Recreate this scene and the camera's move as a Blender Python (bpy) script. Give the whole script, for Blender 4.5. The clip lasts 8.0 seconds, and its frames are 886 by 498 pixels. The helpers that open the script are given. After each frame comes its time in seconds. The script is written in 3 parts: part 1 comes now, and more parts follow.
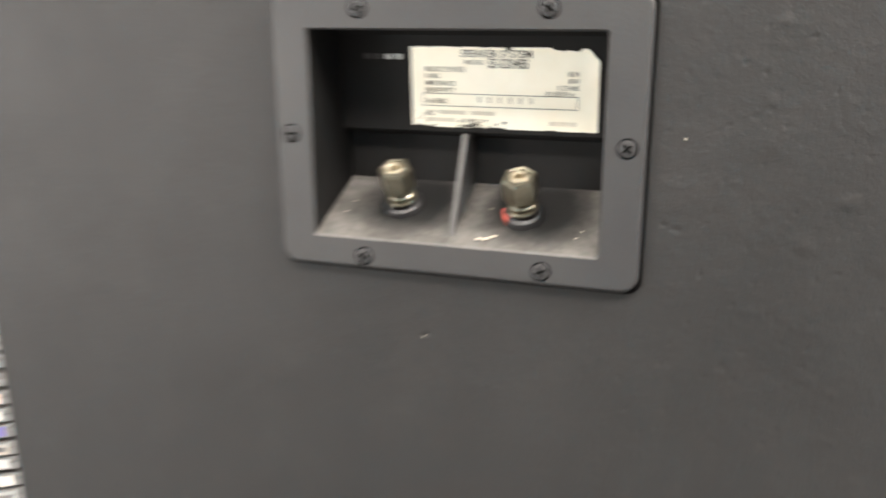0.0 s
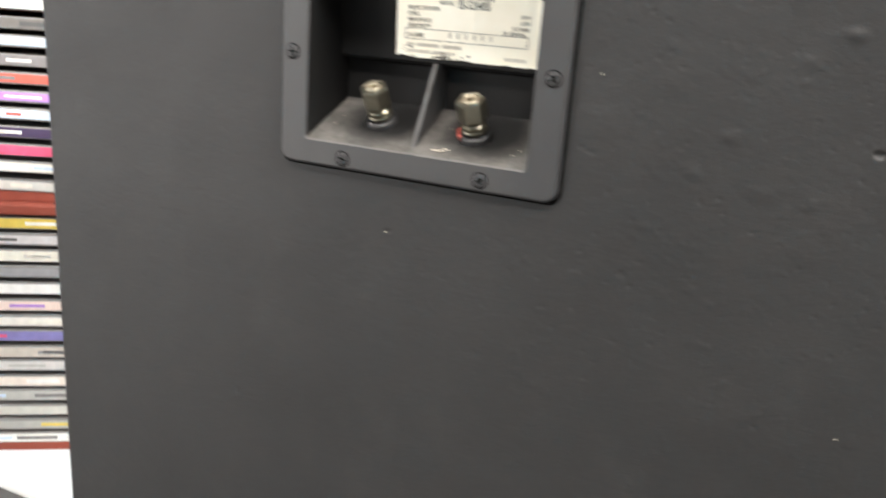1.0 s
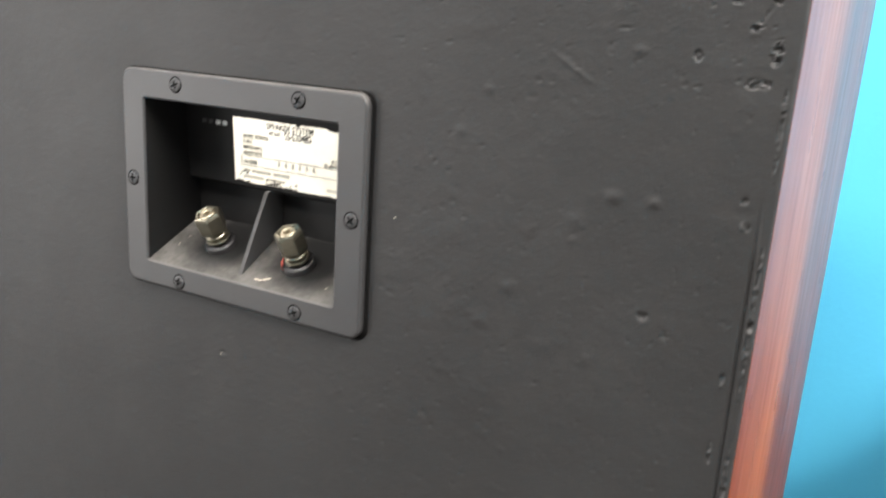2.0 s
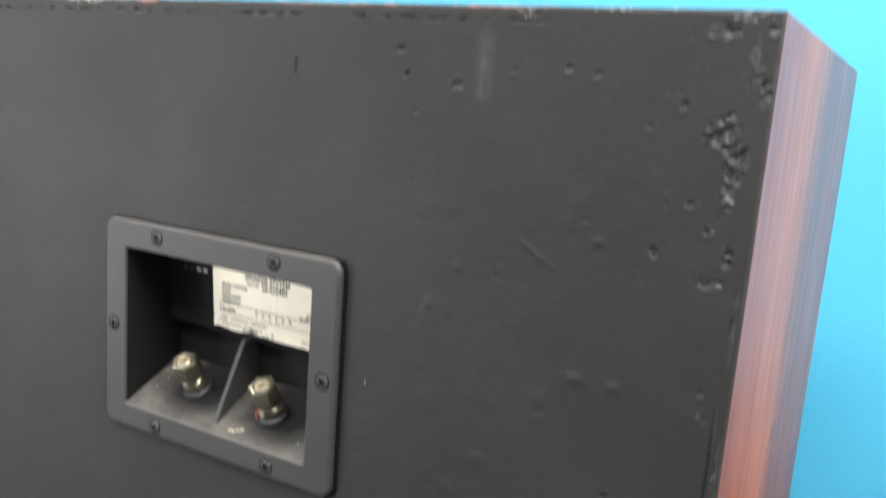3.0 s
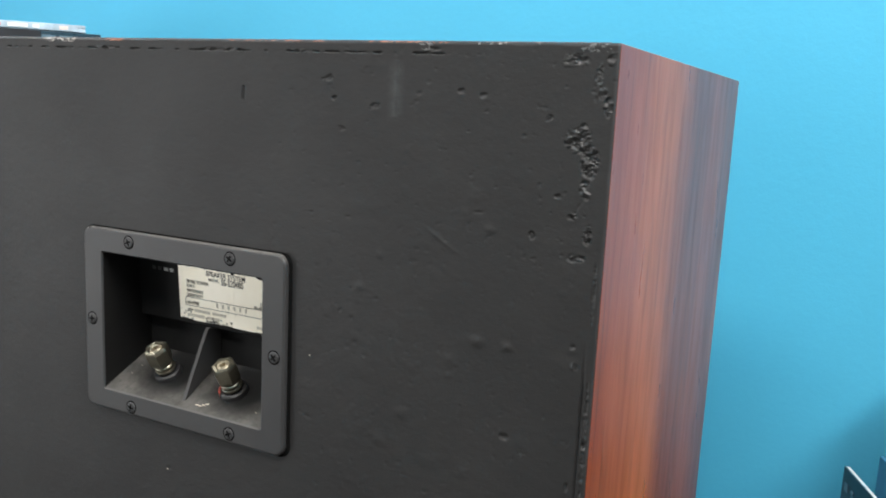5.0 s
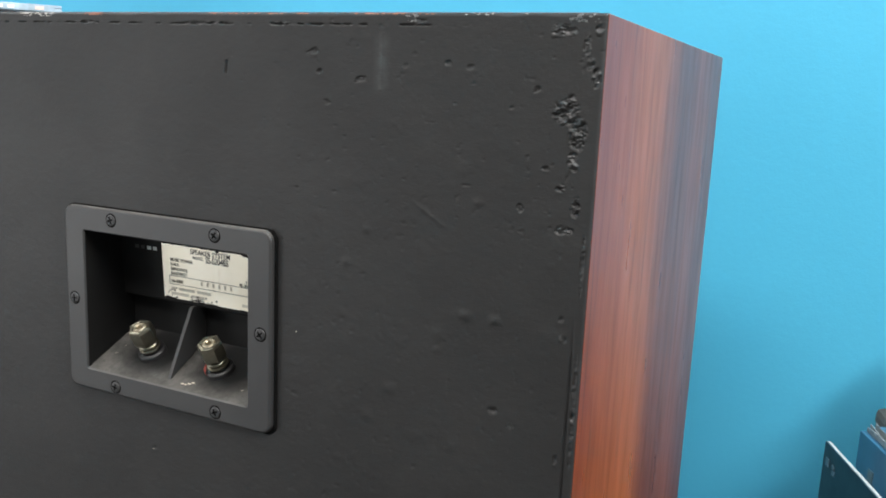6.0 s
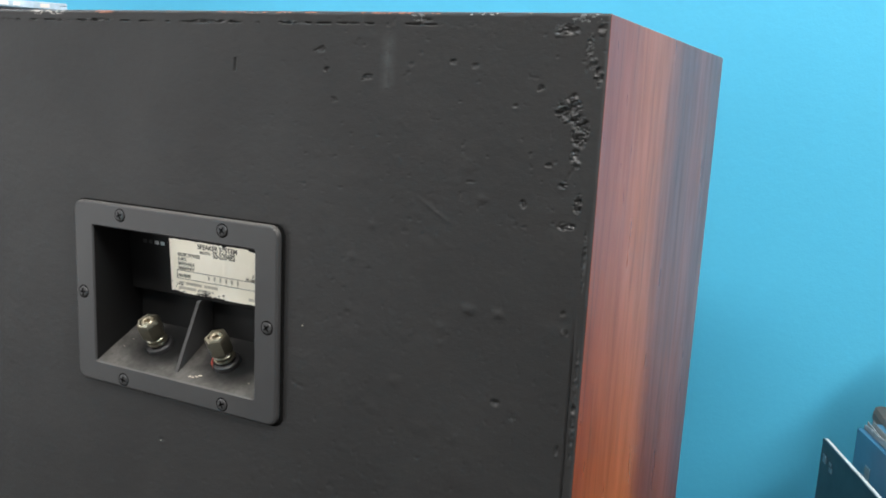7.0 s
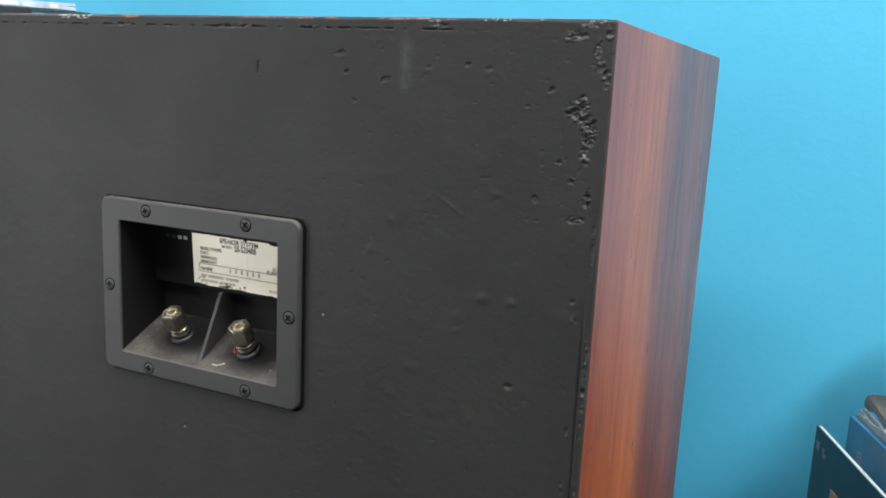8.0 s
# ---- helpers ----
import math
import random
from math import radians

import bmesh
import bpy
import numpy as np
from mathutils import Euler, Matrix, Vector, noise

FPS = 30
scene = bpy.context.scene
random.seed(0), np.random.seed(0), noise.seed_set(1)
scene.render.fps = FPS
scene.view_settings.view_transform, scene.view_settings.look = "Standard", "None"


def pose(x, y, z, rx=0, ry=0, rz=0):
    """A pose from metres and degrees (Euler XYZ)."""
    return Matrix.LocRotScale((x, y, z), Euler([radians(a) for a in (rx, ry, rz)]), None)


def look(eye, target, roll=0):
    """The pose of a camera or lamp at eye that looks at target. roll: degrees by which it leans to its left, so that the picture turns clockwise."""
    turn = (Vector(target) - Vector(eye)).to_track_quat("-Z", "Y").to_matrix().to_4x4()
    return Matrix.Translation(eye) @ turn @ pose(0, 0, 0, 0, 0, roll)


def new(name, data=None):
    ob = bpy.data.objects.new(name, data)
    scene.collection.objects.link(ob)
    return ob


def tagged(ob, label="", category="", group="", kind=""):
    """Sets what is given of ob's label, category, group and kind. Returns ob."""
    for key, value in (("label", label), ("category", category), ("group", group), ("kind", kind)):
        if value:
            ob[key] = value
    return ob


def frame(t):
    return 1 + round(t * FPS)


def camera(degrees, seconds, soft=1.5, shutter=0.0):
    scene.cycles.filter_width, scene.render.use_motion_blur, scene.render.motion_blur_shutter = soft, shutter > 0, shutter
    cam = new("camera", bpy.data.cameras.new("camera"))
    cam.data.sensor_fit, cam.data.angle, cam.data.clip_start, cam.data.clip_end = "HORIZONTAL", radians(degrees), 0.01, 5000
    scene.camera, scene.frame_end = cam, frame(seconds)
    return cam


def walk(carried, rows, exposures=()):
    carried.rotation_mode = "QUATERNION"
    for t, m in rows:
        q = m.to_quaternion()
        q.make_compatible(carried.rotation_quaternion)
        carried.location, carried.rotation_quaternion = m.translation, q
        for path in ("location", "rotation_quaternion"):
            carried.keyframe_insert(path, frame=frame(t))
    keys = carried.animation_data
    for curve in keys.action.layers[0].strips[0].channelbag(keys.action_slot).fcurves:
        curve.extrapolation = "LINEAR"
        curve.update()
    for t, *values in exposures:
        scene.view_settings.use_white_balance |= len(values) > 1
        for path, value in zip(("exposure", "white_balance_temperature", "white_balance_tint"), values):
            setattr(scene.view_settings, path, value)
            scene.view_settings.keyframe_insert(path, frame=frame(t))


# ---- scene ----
cam = camera(55.7, 8.0, soft=1.8, shutter=0.6)
PATH = [
    (0, (0.07798, -0.24577, 1.22846), (-0.22324, 0.66732, 0.95362), -0.12),
    (0.1, (0.07789, -0.26527, 1.22827), (-0.23737, 0.64474, 0.95904), 0.28),
    (0.3, (0.07509, -0.29082, 1.23222), (-0.24304, 0.61749, 0.96063), 1.63),
    (0.4, (0.07884, -0.29670, 1.23288), (-0.24675, 0.60887, 0.96097), 2.27),
    (0.5, (0.08280, -0.30163, 1.23069), (-0.24739, 0.60282, 0.96061), 3.01),
    (0.8, (0.11277, -0.29511, 1.22106), (-0.24285, 0.59760, 0.94431), 3.96),
    (1, (0.14280, -0.28255, 1.21156), (-0.25203, 0.59277, 0.93243), 4.27),
    (1.2, (0.16154, -0.26782, 1.21868), (-0.24009, 0.59721, 0.91799), 4.10),
    (1.5, (0.19051, -0.25653, 1.23061), (-0.24223, 0.60333, 0.95974), 3.66),
    (1.7, (0.20396, -0.24675, 1.24458), (-0.24754, 0.60442, 0.97686), 3.68),
    (2.8, (0.22314, -0.22794, 1.27728), (-0.24773, 0.63178, 1.07937), 4.45),
    (3, (0.22232, -0.22990, 1.29274), (-0.25169, 0.63129, 1.10927), 4.33),
    (3.5, (0.22346, -0.23385, 1.31774), (-0.26210, 0.62847, 1.17412), 4.44),
    (4, (0.23342, -0.24494, 1.32636), (-0.25090, 0.62057, 1.19856), 4.39),
    (4.5, (0.24683, -0.26511, 1.30546), (-0.22008, 0.60760, 1.16274), 3.47),
    (5, (0.26513, -0.27262, 1.29685), (-0.17769, 0.60784, 1.12745), 2.73),
    (6.5, (0.26234, -0.27326, 1.29125), (-0.15696, 0.61535, 1.10538), 2.64),
    (7, (0.26424, -0.27927, 1.29170), (-0.15661, 0.60863, 1.10592), 2.84),
    (7.5, (0.26204, -0.29242, 1.29150), (-0.15588, 0.59697, 1.10624), 3.03),
    (8, (0.26475, -0.29921, 1.29338), (-0.14986, 0.59072, 1.10333), 2.74),
]
EXPOSURES = [(0.0, 1.62, 7200, 14), (0.5, 1.22, 7100, 13), (1.0, 1.16, 6950, 13), (1.7, 1.2, 6900, 13), (3.0, 0.9, 6750, 12), (3.5, 0.25, 6600, 10), (4.0, -0.12, 6500, 10), (4.5, 0.24, 6550, 10), (5.0, 0.26, 6600, 10), (8.0, 0.26, 6600, 10)]
walk(cam, [(t, look(eye, target, roll)) for t, eye, target, roll in PATH], EXPOSURES)

# ---- light ----
world = bpy.data.worlds.new("room_air")
world.use_nodes = True
world.node_tree.nodes["Background"].inputs["Color"].default_value = (0.8, 0.9, 1.0, 1)
world.node_tree.nodes["Background"].inputs["Strength"].default_value = 0.05
scene.world = world


def area_lamp(name, eye, target, width, height, watts, colour):
    data = bpy.data.lights.new(name, "AREA")
    data.shape, data.size, data.size_y, data.energy, data.color = "RECTANGLE", width, height, watts, colour
    ob = new(name, data)
    ob.matrix_world = look(eye, target)
    return ob


# the third lamp is an added fill that brightens the wall at left
LAMPS = [(0.10, -1.05, 2.72, 25), (1.50, -0.20, 2.72, 66), (-1.65, -0.25, 2.72, 17)]
for lx, ly, lz, watts in LAMPS:
    area_lamp("ceiling_lamp_light", (lx, ly, lz - 0.075), (lx * 0.55, ly * 0.55, 1.3), 1.2, 0.3, watts, (1.0, 0.98, 0.96))
# daylight that enters by the tall window in the side wall, behind the camera: y0, y1, z0, z1
WINDOW = (-4.4, -2.1, 0.08, 2.1)
WIN_Y, WIN_Z = sum(WINDOW[:2]) / 2, sum(WINDOW[2:]) / 2
area_lamp("window_light", (-3.62, WIN_Y, WIN_Z), (0, WIN_Y, WIN_Z), WINDOW[1] - WINDOW[0] - 0.12, WINDOW[3] - WINDOW[2] - 0.12, 60, (0.97, 0.98, 1.0))

# ---- materials ----


class Nodes:
    """A short hand for building node materials."""

    def __init__(self, name, rough=0.5, metal=0.0):
        self.m = bpy.data.materials.new(name)
        self.m.use_nodes = True
        self.t = self.m.node_tree
        self.b = self.t.nodes["Principled BSDF"]
        self.b.inputs["Roughness"].default_value = rough
        self.b.inputs["Metallic"].default_value = metal
        self.coord = self.t.nodes.new("ShaderNodeTexCoord")

    def put(self, value, socket):
        if hasattr(value, "links"):
            self.t.links.new(value, socket)
        else:
            socket.default_value = value

    def mapped(self, scale=(1, 1, 1), where="Object"):
        n = self.t.nodes.new("ShaderNodeMapping")
        n.inputs["Scale"].default_value = scale
        self.t.links.new(self.coord.outputs[where], n.inputs["Vector"])
        return n.outputs["Vector"]

    def noise(self, scale, detail=4, rough=0.55, vector=None, distortion=0.0):
        n = self.t.nodes.new("ShaderNodeTexNoise")
        n.inputs["Scale"].default_value = scale
        n.inputs["Detail"].default_value = detail
        n.inputs["Roughness"].default_value = rough
        n.inputs["Distortion"].default_value = distortion
        self.t.links.new(vector or self.coord.outputs["Object"], n.inputs["Vector"])
        return n.outputs["Fac"]

    def ramp(self, fac, *stops):
        n = self.t.nodes.new("ShaderNodeValToRGB")
        e = n.color_ramp.elements
        while len(e) < len(stops):
            e.new(0.5)
        for k, (p, c) in zip(e, stops):
            k.position, k.color = p, (*c, 1) if len(c) == 3 else c
        self.t.links.new(fac, n.inputs["Fac"])
        return n.outputs["Color"]

    def mix(self, fac, a, b, kind="MIX"):
        n = self.t.nodes.new("ShaderNodeMix")
        n.data_type, n.blend_type = "RGBA", kind
        self.put(fac, n.inputs[0])
        for v, s in ((a, n.inputs[6]), (b, n.inputs[7])):
            self.put((*v, 1) if isinstance(v, tuple) and len(v) == 3 else v, s)
        return n.outputs[2]

    def math(self, kind, a, b=0.0):
        n = self.t.nodes.new("ShaderNodeMath")
        n.operation = kind
        self.put(a, n.inputs[0])
        self.put(b, n.inputs[1])
        return n.outputs[0]

    def base(self, c):
        self.put((*c, 1) if isinstance(c, tuple) else c, self.b.inputs["Base Color"])
        return self

    def rough(self, v):
        self.put(v, self.b.inputs["Roughness"])
        return self

    def bump(self, height, strength=0.3, distance=0.001):
        n = self.t.nodes.new("ShaderNodeBump")
        n.inputs["Strength"].default_value = strength
        n.inputs["Distance"].default_value = distance
        self.t.links.new(height, n.inputs["Height"])
        if self.b.inputs["Normal"].is_linked:
            self.t.links.new(self.b.inputs["Normal"].links[0].from_socket, n.inputs["Normal"])
        self.t.links.new(n.outputs["Normal"], self.b.inputs["Normal"])
        return self


def grey(v):
    return (v, v, v)


def plain(name, colour, rough=0.5, metal=0.0, vary=0.12, scale=60.0, bump=0.1):
    """A surface of one colour with slight stains and grain."""
    n = Nodes(name, rough, metal)
    lo = tuple(c * (1 - vary) for c in colour)
    hi = tuple(min(1, c * (1 + vary)) for c in colour)
    n.base(n.ramp(n.noise(scale, 5), (0.3, lo), (0.7, hi)))
    n.rough(n.math("MULTIPLY_ADD", n.noise(scale * 2.3, 3), 0.2))
    n.b.inputs["Roughness"].links[0].from_node.inputs[2].default_value = max(0.03, rough - 0.1)
    if bump:
        n.bump(n.noise(scale * 12, 3), bump, 0.0005)
    return n.m


def black_paint():
    n = Nodes("black_paint_on_board", 0.5)
    big = n.noise(9, 5, 0.6)
    fine = n.noise(420, 4, 0.6)
    dust_sheen = n.noise(38, 6, 0.7)
    c = n.ramp(big, (0.3, (0.0128, 0.0127, 0.0127)), (0.7, (0.0195, 0.0192, 0.0190)))
    c = n.mix(n.ramp(dust_sheen, (0.5, grey(0)), (0.8, grey(0.55))), c, (0.027, 0.026, 0.025))
    # a pale upright smear near the upper edge
    at = n.t.nodes.new("ShaderNodeSeparateXYZ")
    n.t.links.new(n.coord.outputs["Object"], at.inputs[0])
    off = n.math("ABSOLUTE", n.math("SUBTRACT", at.outputs["X"], 0.1054))
    smear = n.math("MULTIPLY", n.ramp(off, (0.0008, grey(1)), (0.0012, grey(0))), n.ramp(n.math("ABSOLUTE", n.math("SUBTRACT", at.outputs["Z"], 1.3013)), (0.0088, grey(1)), (0.0112, grey(0))))
    smear = n.math("MULTIPLY", smear, n.ramp(n.noise(300, 3), (0.35, grey(0.35)), (0.6, grey(0.9))))
    n.base(n.mix(smear, c, (0.042, 0.045, 0.046)))
    n.rough(n.ramp(n.noise(26, 5), (0.25, grey(0.50)), (0.75, grey(0.57))))
    n.b.inputs["Specular IOR Level"].default_value = 0.42
    n.bump(fine, 0.36, 0.0004)
    n.bump(n.noise(1500, 3, 0.6), 0.42, 0.00018)
    n.bump(n.noise(130, 5, 0.6), 0.14, 0.0008)
    return n.m


def veneer(name, along, dust_sheen=0.0):
    """Reddish striped wood veneer under satin lacquer, its grain along x, y or z."""
    n = Nodes(name, 0.4)
    stretch = [1.0, 1.0, 1.0]
    stretch["xyz".index(along)] = 0.035
    v = n.mapped(tuple(stretch))
    w = n.mapped(tuple(0.13 if s < 1 else 1.0 for s in stretch))
    lines = n.noise(150, 5, 0.6, w, 0.35)
    streaks = n.noise(130, 5, 0.65, n.mapped(tuple(0.085 if s < 1 else 1.0 for s in stretch)), 0.6)
    pores = n.noise(900, 2, 0.5, n.mapped(tuple(0.02 if s < 1 else 1.0 for s in stretch)))
    across = n.t.nodes.new("ShaderNodeSeparateXYZ")
    n.t.links.new(n.coord.outputs["Object"], across.inputs[0])
    # broad figure across the sheet, wandering along the grain
    place = n.math("ADD", n.math("MULTIPLY", across.outputs["Y"], 3.4), n.math("MULTIPLY", n.noise(16, 5, 0.62, v, 0.5), 0.34))
    c = n.ramp(place, (0.10, (0.15, 0.026, 0.007)), (0.28, (0.23, 0.043, 0.008)), (0.42, (0.34, 0.080, 0.011)), (0.56, (0.15, 0.030, 0.008)), (0.72, (0.12, 0.024, 0.008)), (0.86, (0.19, 0.038, 0.010)), (1.0, (0.11, 0.022, 0.008)))
    c = n.mix(n.ramp(lines, (0.32, grey(0.40)), (0.56, grey(0.0))), c, (0.075, 0.018, 0.008))
    c = n.mix(n.ramp(n.noise(60, 4, 0.6, w), (0.5, grey(0.0)), (0.75, grey(0.45))), c, (0.30, 0.078, 0.015))
    c = n.mix(n.ramp(streaks, (0.56, grey(0.0)), (0.74, grey(0.7))), c, (0.055, 0.014, 0.008))
    c = n.mix(n.ramp(streaks, (0.26, grey(0.45)), (0.44, grey(0.0))), c, (0.34, 0.105, 0.028))
    c = n.mix(n.ramp(pores, (0.60, grey(0.0)), (0.72, grey(0.5))), c, (0.04, 0.012, 0.008))
    if dust_sheen:
        # patchy grey veil, painted in for the wall's reflection on the top
        c = n.mix(n.ramp(n.noise(35, 5, 0.65), (0.3, grey(dust_sheen)), (0.75, grey(dust_sheen * 0.5))), c, (0.20, 0.19, 0.175))
    n.base(c)
    n.rough(n.ramp(lines, (0.3, grey(0.36)), (0.7, grey(0.27))))
    n.bump(pores, 0.12, 0.0003)
    n.b.inputs["Coat Weight"].default_value = 0.06
    n.b.inputs["Specular IOR Level"].default_value = 0.4
    n.b.inputs["Coat Roughness"].default_value = 0.22
    return n.m


def wall_paint(name, lo, hi, rough=0.6):
    n = Nodes(name, rough)
    n.base(n.ramp(n.noise(3.5, 6, 0.6), (0.3, lo), (0.7, hi)))
    n.bump(n.noise(210, 4, 0.6), 0.18, 0.0012)
    n.bump(n.noise(9, 4, 0.6), 0.15, 0.004)
    return n.m


def dusty_plastic(name, lo, hi, rough):
    n = Nodes(name, rough)
    up = n.t.nodes.new("ShaderNodeNewGeometry")
    sep = n.t.nodes.new("ShaderNodeSeparateXYZ")
    n.t.links.new(up.outputs["Normal"], sep.inputs[0])
    lying = n.ramp(sep.outputs["Z"], (0.35, grey(0)), (0.9, grey(1)))
    film = n.ramp(n.noise(420, 4, 0.6), (0.25, grey(0.6)), (0.65, grey(1.0)))
    film = n.math("MULTIPLY", film, n.ramp(n.noise(70, 4, 0.6), (0.32, grey(0.45)), (0.55, grey(1.0))))
    dust_sheen = n.math("MULTIPLY", lying, film)
    # ragged rings by the two posts keep the darker base colour
    for x in (-0.0175, 0.0245):
        far = n.t.nodes.new("ShaderNodeVectorMath")
        far.operation = "DISTANCE"
        n.t.links.new(n.coord.outputs["Object"], far.inputs[0])
        far.inputs[1].default_value = (x, 0.0150, 1.168)
        ragged = n.math("ADD", far.outputs["Value"], n.math("MULTIPLY", n.noise(160, 4, 0.6), 0.009))
        dust_sheen = n.math("MULTIPLY", dust_sheen, n.ramp(ragged, (0.0165, grey(0.0)), (0.0265, grey(1.0))))
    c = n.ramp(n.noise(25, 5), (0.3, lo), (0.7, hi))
    n.base(n.mix(dust_sheen, c, (0.100, 0.095, 0.087)))
    n.rough(n.mix(dust_sheen, grey(rough), grey(0.85)))
    n.bump(n.noise(900, 3), 0.25, 0.0003)
    return n.m


def label_paper():
    n = Nodes("yellowed_label_foil", 0.4)
    c = n.ramp(n.noise(60, 5, 0.6), (0.3, (0.88, 0.82, 0.67)), (0.7, (0.94, 0.89, 0.76)))
    n.base(c)
    n.rough(n.ramp(n.noise(200, 4), (0.3, grey(0.3)), (0.7, grey(0.5))))
    n.b.inputs["Metallic"].default_value = 0.6
    return n.m


M_BLACK = black_paint()
M_TORN = plain("torn_black_board", (0.021, 0.021, 0.021), 0.4, vary=0.6, scale=700)
M_SCUFF = plain("grey_scuffed_paint", (0.11, 0.112, 0.112), 0.5, vary=0.4, scale=500)
M_SIDE = veneer("red_wood_veneer_upright", "z")
M_TOP = veneer("red_wood_veneer_lying", "x", 0.45)
M_WALL = wall_paint("turquoise_wall_paint", (0.060, 0.41, 0.63), (0.067, 0.44, 0.67))
M_PALEWALL = wall_paint("off_white_wall_paint", (0.58, 0.58, 0.57), (0.64, 0.64, 0.63))
M_CEIL = wall_paint("white_ceiling_paint", grey(0.74), grey(0.8))
M_FLOOR = plain("grey_floor_tile", (0.14, 0.135, 0.13), 0.4, scale=8)
M_TABLE = plain("dark_table_laminate", (0.07, 0.068, 0.066), 0.45, scale=20)
M_WHITE = plain("white_laminate", (0.82, 0.81, 0.79), 0.4, vary=0.03, scale=30)
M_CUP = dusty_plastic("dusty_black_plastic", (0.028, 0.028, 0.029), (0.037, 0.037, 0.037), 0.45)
# the flange's plastic with the recess's shade put into a darker base
M_RECESS = dusty_plastic("shaded_black_plastic", (0.0045, 0.0045, 0.0045), (0.007, 0.007, 0.007), 0.62)
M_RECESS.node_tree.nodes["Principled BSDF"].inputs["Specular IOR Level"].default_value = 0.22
M_SCREW = plain("blackened_screw_steel", (0.036, 0.036, 0.037), 0.4, 0.2, scale=400)
M_SLOT = plain("joint_and_shade_black", (0.004, 0.004, 0.004), 0.9, scale=400)
M_SLOT.node_tree.nodes["Principled BSDF"].inputs["Specular IOR Level"].default_value = 0.05
M_BRASS = plain("tarnished_nickel_brass", (0.21, 0.195, 0.15), 0.33, 0.92, vary=0.14, scale=250)
M_STUD = plain("worn_brass_stud", (0.48, 0.42, 0.31), 0.38, 0.85, vary=0.3, scale=500)
M_COLLAR = plain("black_collar_plastic", (0.014, 0.014, 0.015), 0.45, scale=300)
M_RED = plain("red_ring_plastic", (0.28, 0.045, 0.03), 0.6, scale=300)
M_LABEL = label_paper()
M_INK = plain("black_label_ink", (0.03, 0.03, 0.028), 0.6, scale=500)
M_FADED = plain("faded_label_ink", (0.26, 0.245, 0.205), 0.6, scale=500)
M_PALEINK = plain("pale_label_ink", (0.56, 0.52, 0.43), 0.6, scale=500)
M_LOGO = plain("worn_white_print", (0.55, 0.55, 0.53), 0.6, vary=0.4, scale=900)
M_RAW = plain("raw_chipped_wood", (0.34, 0.32, 0.30), 0.8, vary=0.3, scale=300)
M_RAWRED = plain("bared_red_wood", (0.24, 0.10, 0.06), 0.7, vary=0.3, scale=200)
M_RACKSIDE = plain("mahogany_stained_board", (0.27, 0.066, 0.045), 0.6, vary=0.22, scale=14)
M_RACKSIDE.node_tree.nodes["Principled BSDF"].inputs["Specular IOR Level"].default_value = 0.15
M_RACKEDGE = plain("dark_rack_edge", (0.085, 0.030, 0.026), 0.5, vary=0.3, scale=60)
M_LINER = plain("black_rack_liner", (0.015, 0.015, 0.016), 0.6, scale=60)
M_CASE = plain("grey_clear_case_plastic", (0.26, 0.255, 0.245), 0.15, vary=0.1, scale=80)
M_DARKCASE = plain("black_case_plastic", (0.03, 0.032, 0.036), 0.22, scale=80)
M_DIRT = plain("pale_dirt", (0.40, 0.36, 0.29), 0.9, scale=400)
M_CREAM = plain("cream_paper", (0.66, 0.60, 0.50), 0.8, scale=120)

SPEAKER_TOP, TABLE = 1.3192, 0.74


# ---- mesh helpers ----
def mesh_ob(name, bm, materials, parent=None, label="", smooth=False):
    me = bpy.data.meshes.new(name)
    bmesh.ops.recalc_face_normals(bm, faces=bm.faces)
    bm.to_mesh(me)
    bm.free()
    for m in materials if isinstance(materials, (list, tuple)) else [materials]:
        me.materials.append(m)
    if smooth:
        me.shade_smooth()
    ob = new(name, me)
    if parent:
        ob.parent = parent
    if label:
        ob["label"] = label
    return ob


def part(name, bm, material, parent, label="", smooth=False):
    return mesh_ob(name, bm, material, parent, label, smooth)


def thing(name, m, label, category, group="", kind=""):
    ob = new(name)
    ob.matrix_world = m
    ob.empty_display_size = 0.02
    return tagged(ob, label, category, group, kind)


def add_box(bm, lo, hi, bevel=0.0, seg=2, m=None, index=0):
    made = bmesh.ops.create_cube(bm, size=1.0)["verts"]
    lo, hi = Vector(lo), Vector(hi)
    for v in made:
        v.co = Vector([(lo[k] + hi[k]) / 2 + v.co[k] * (hi[k] - lo[k]) for k in range(3)])
    faces = list({f for v in made for f in v.link_faces})
    if bevel:
        edges = list({e for v in made for e in v.link_edges})
        got = bmesh.ops.bevel(bm, geom=edges, offset=bevel, segments=seg, affect="EDGES", profile=0.5)
        faces = list({f for f in got["faces"]} | {f for f in faces if f.is_valid})
        made = list({v for f in faces for v in f.verts})
    for f in faces:
        f.material_index = index
    if m is not None:
        bmesh.ops.transform(bm, matrix=m, verts=made)
    return made


def box(lo, hi, bevel=0.0, seg=2, m=None):
    bm = bmesh.new()
    add_box(bm, lo, hi, bevel, seg, m)
    return bm


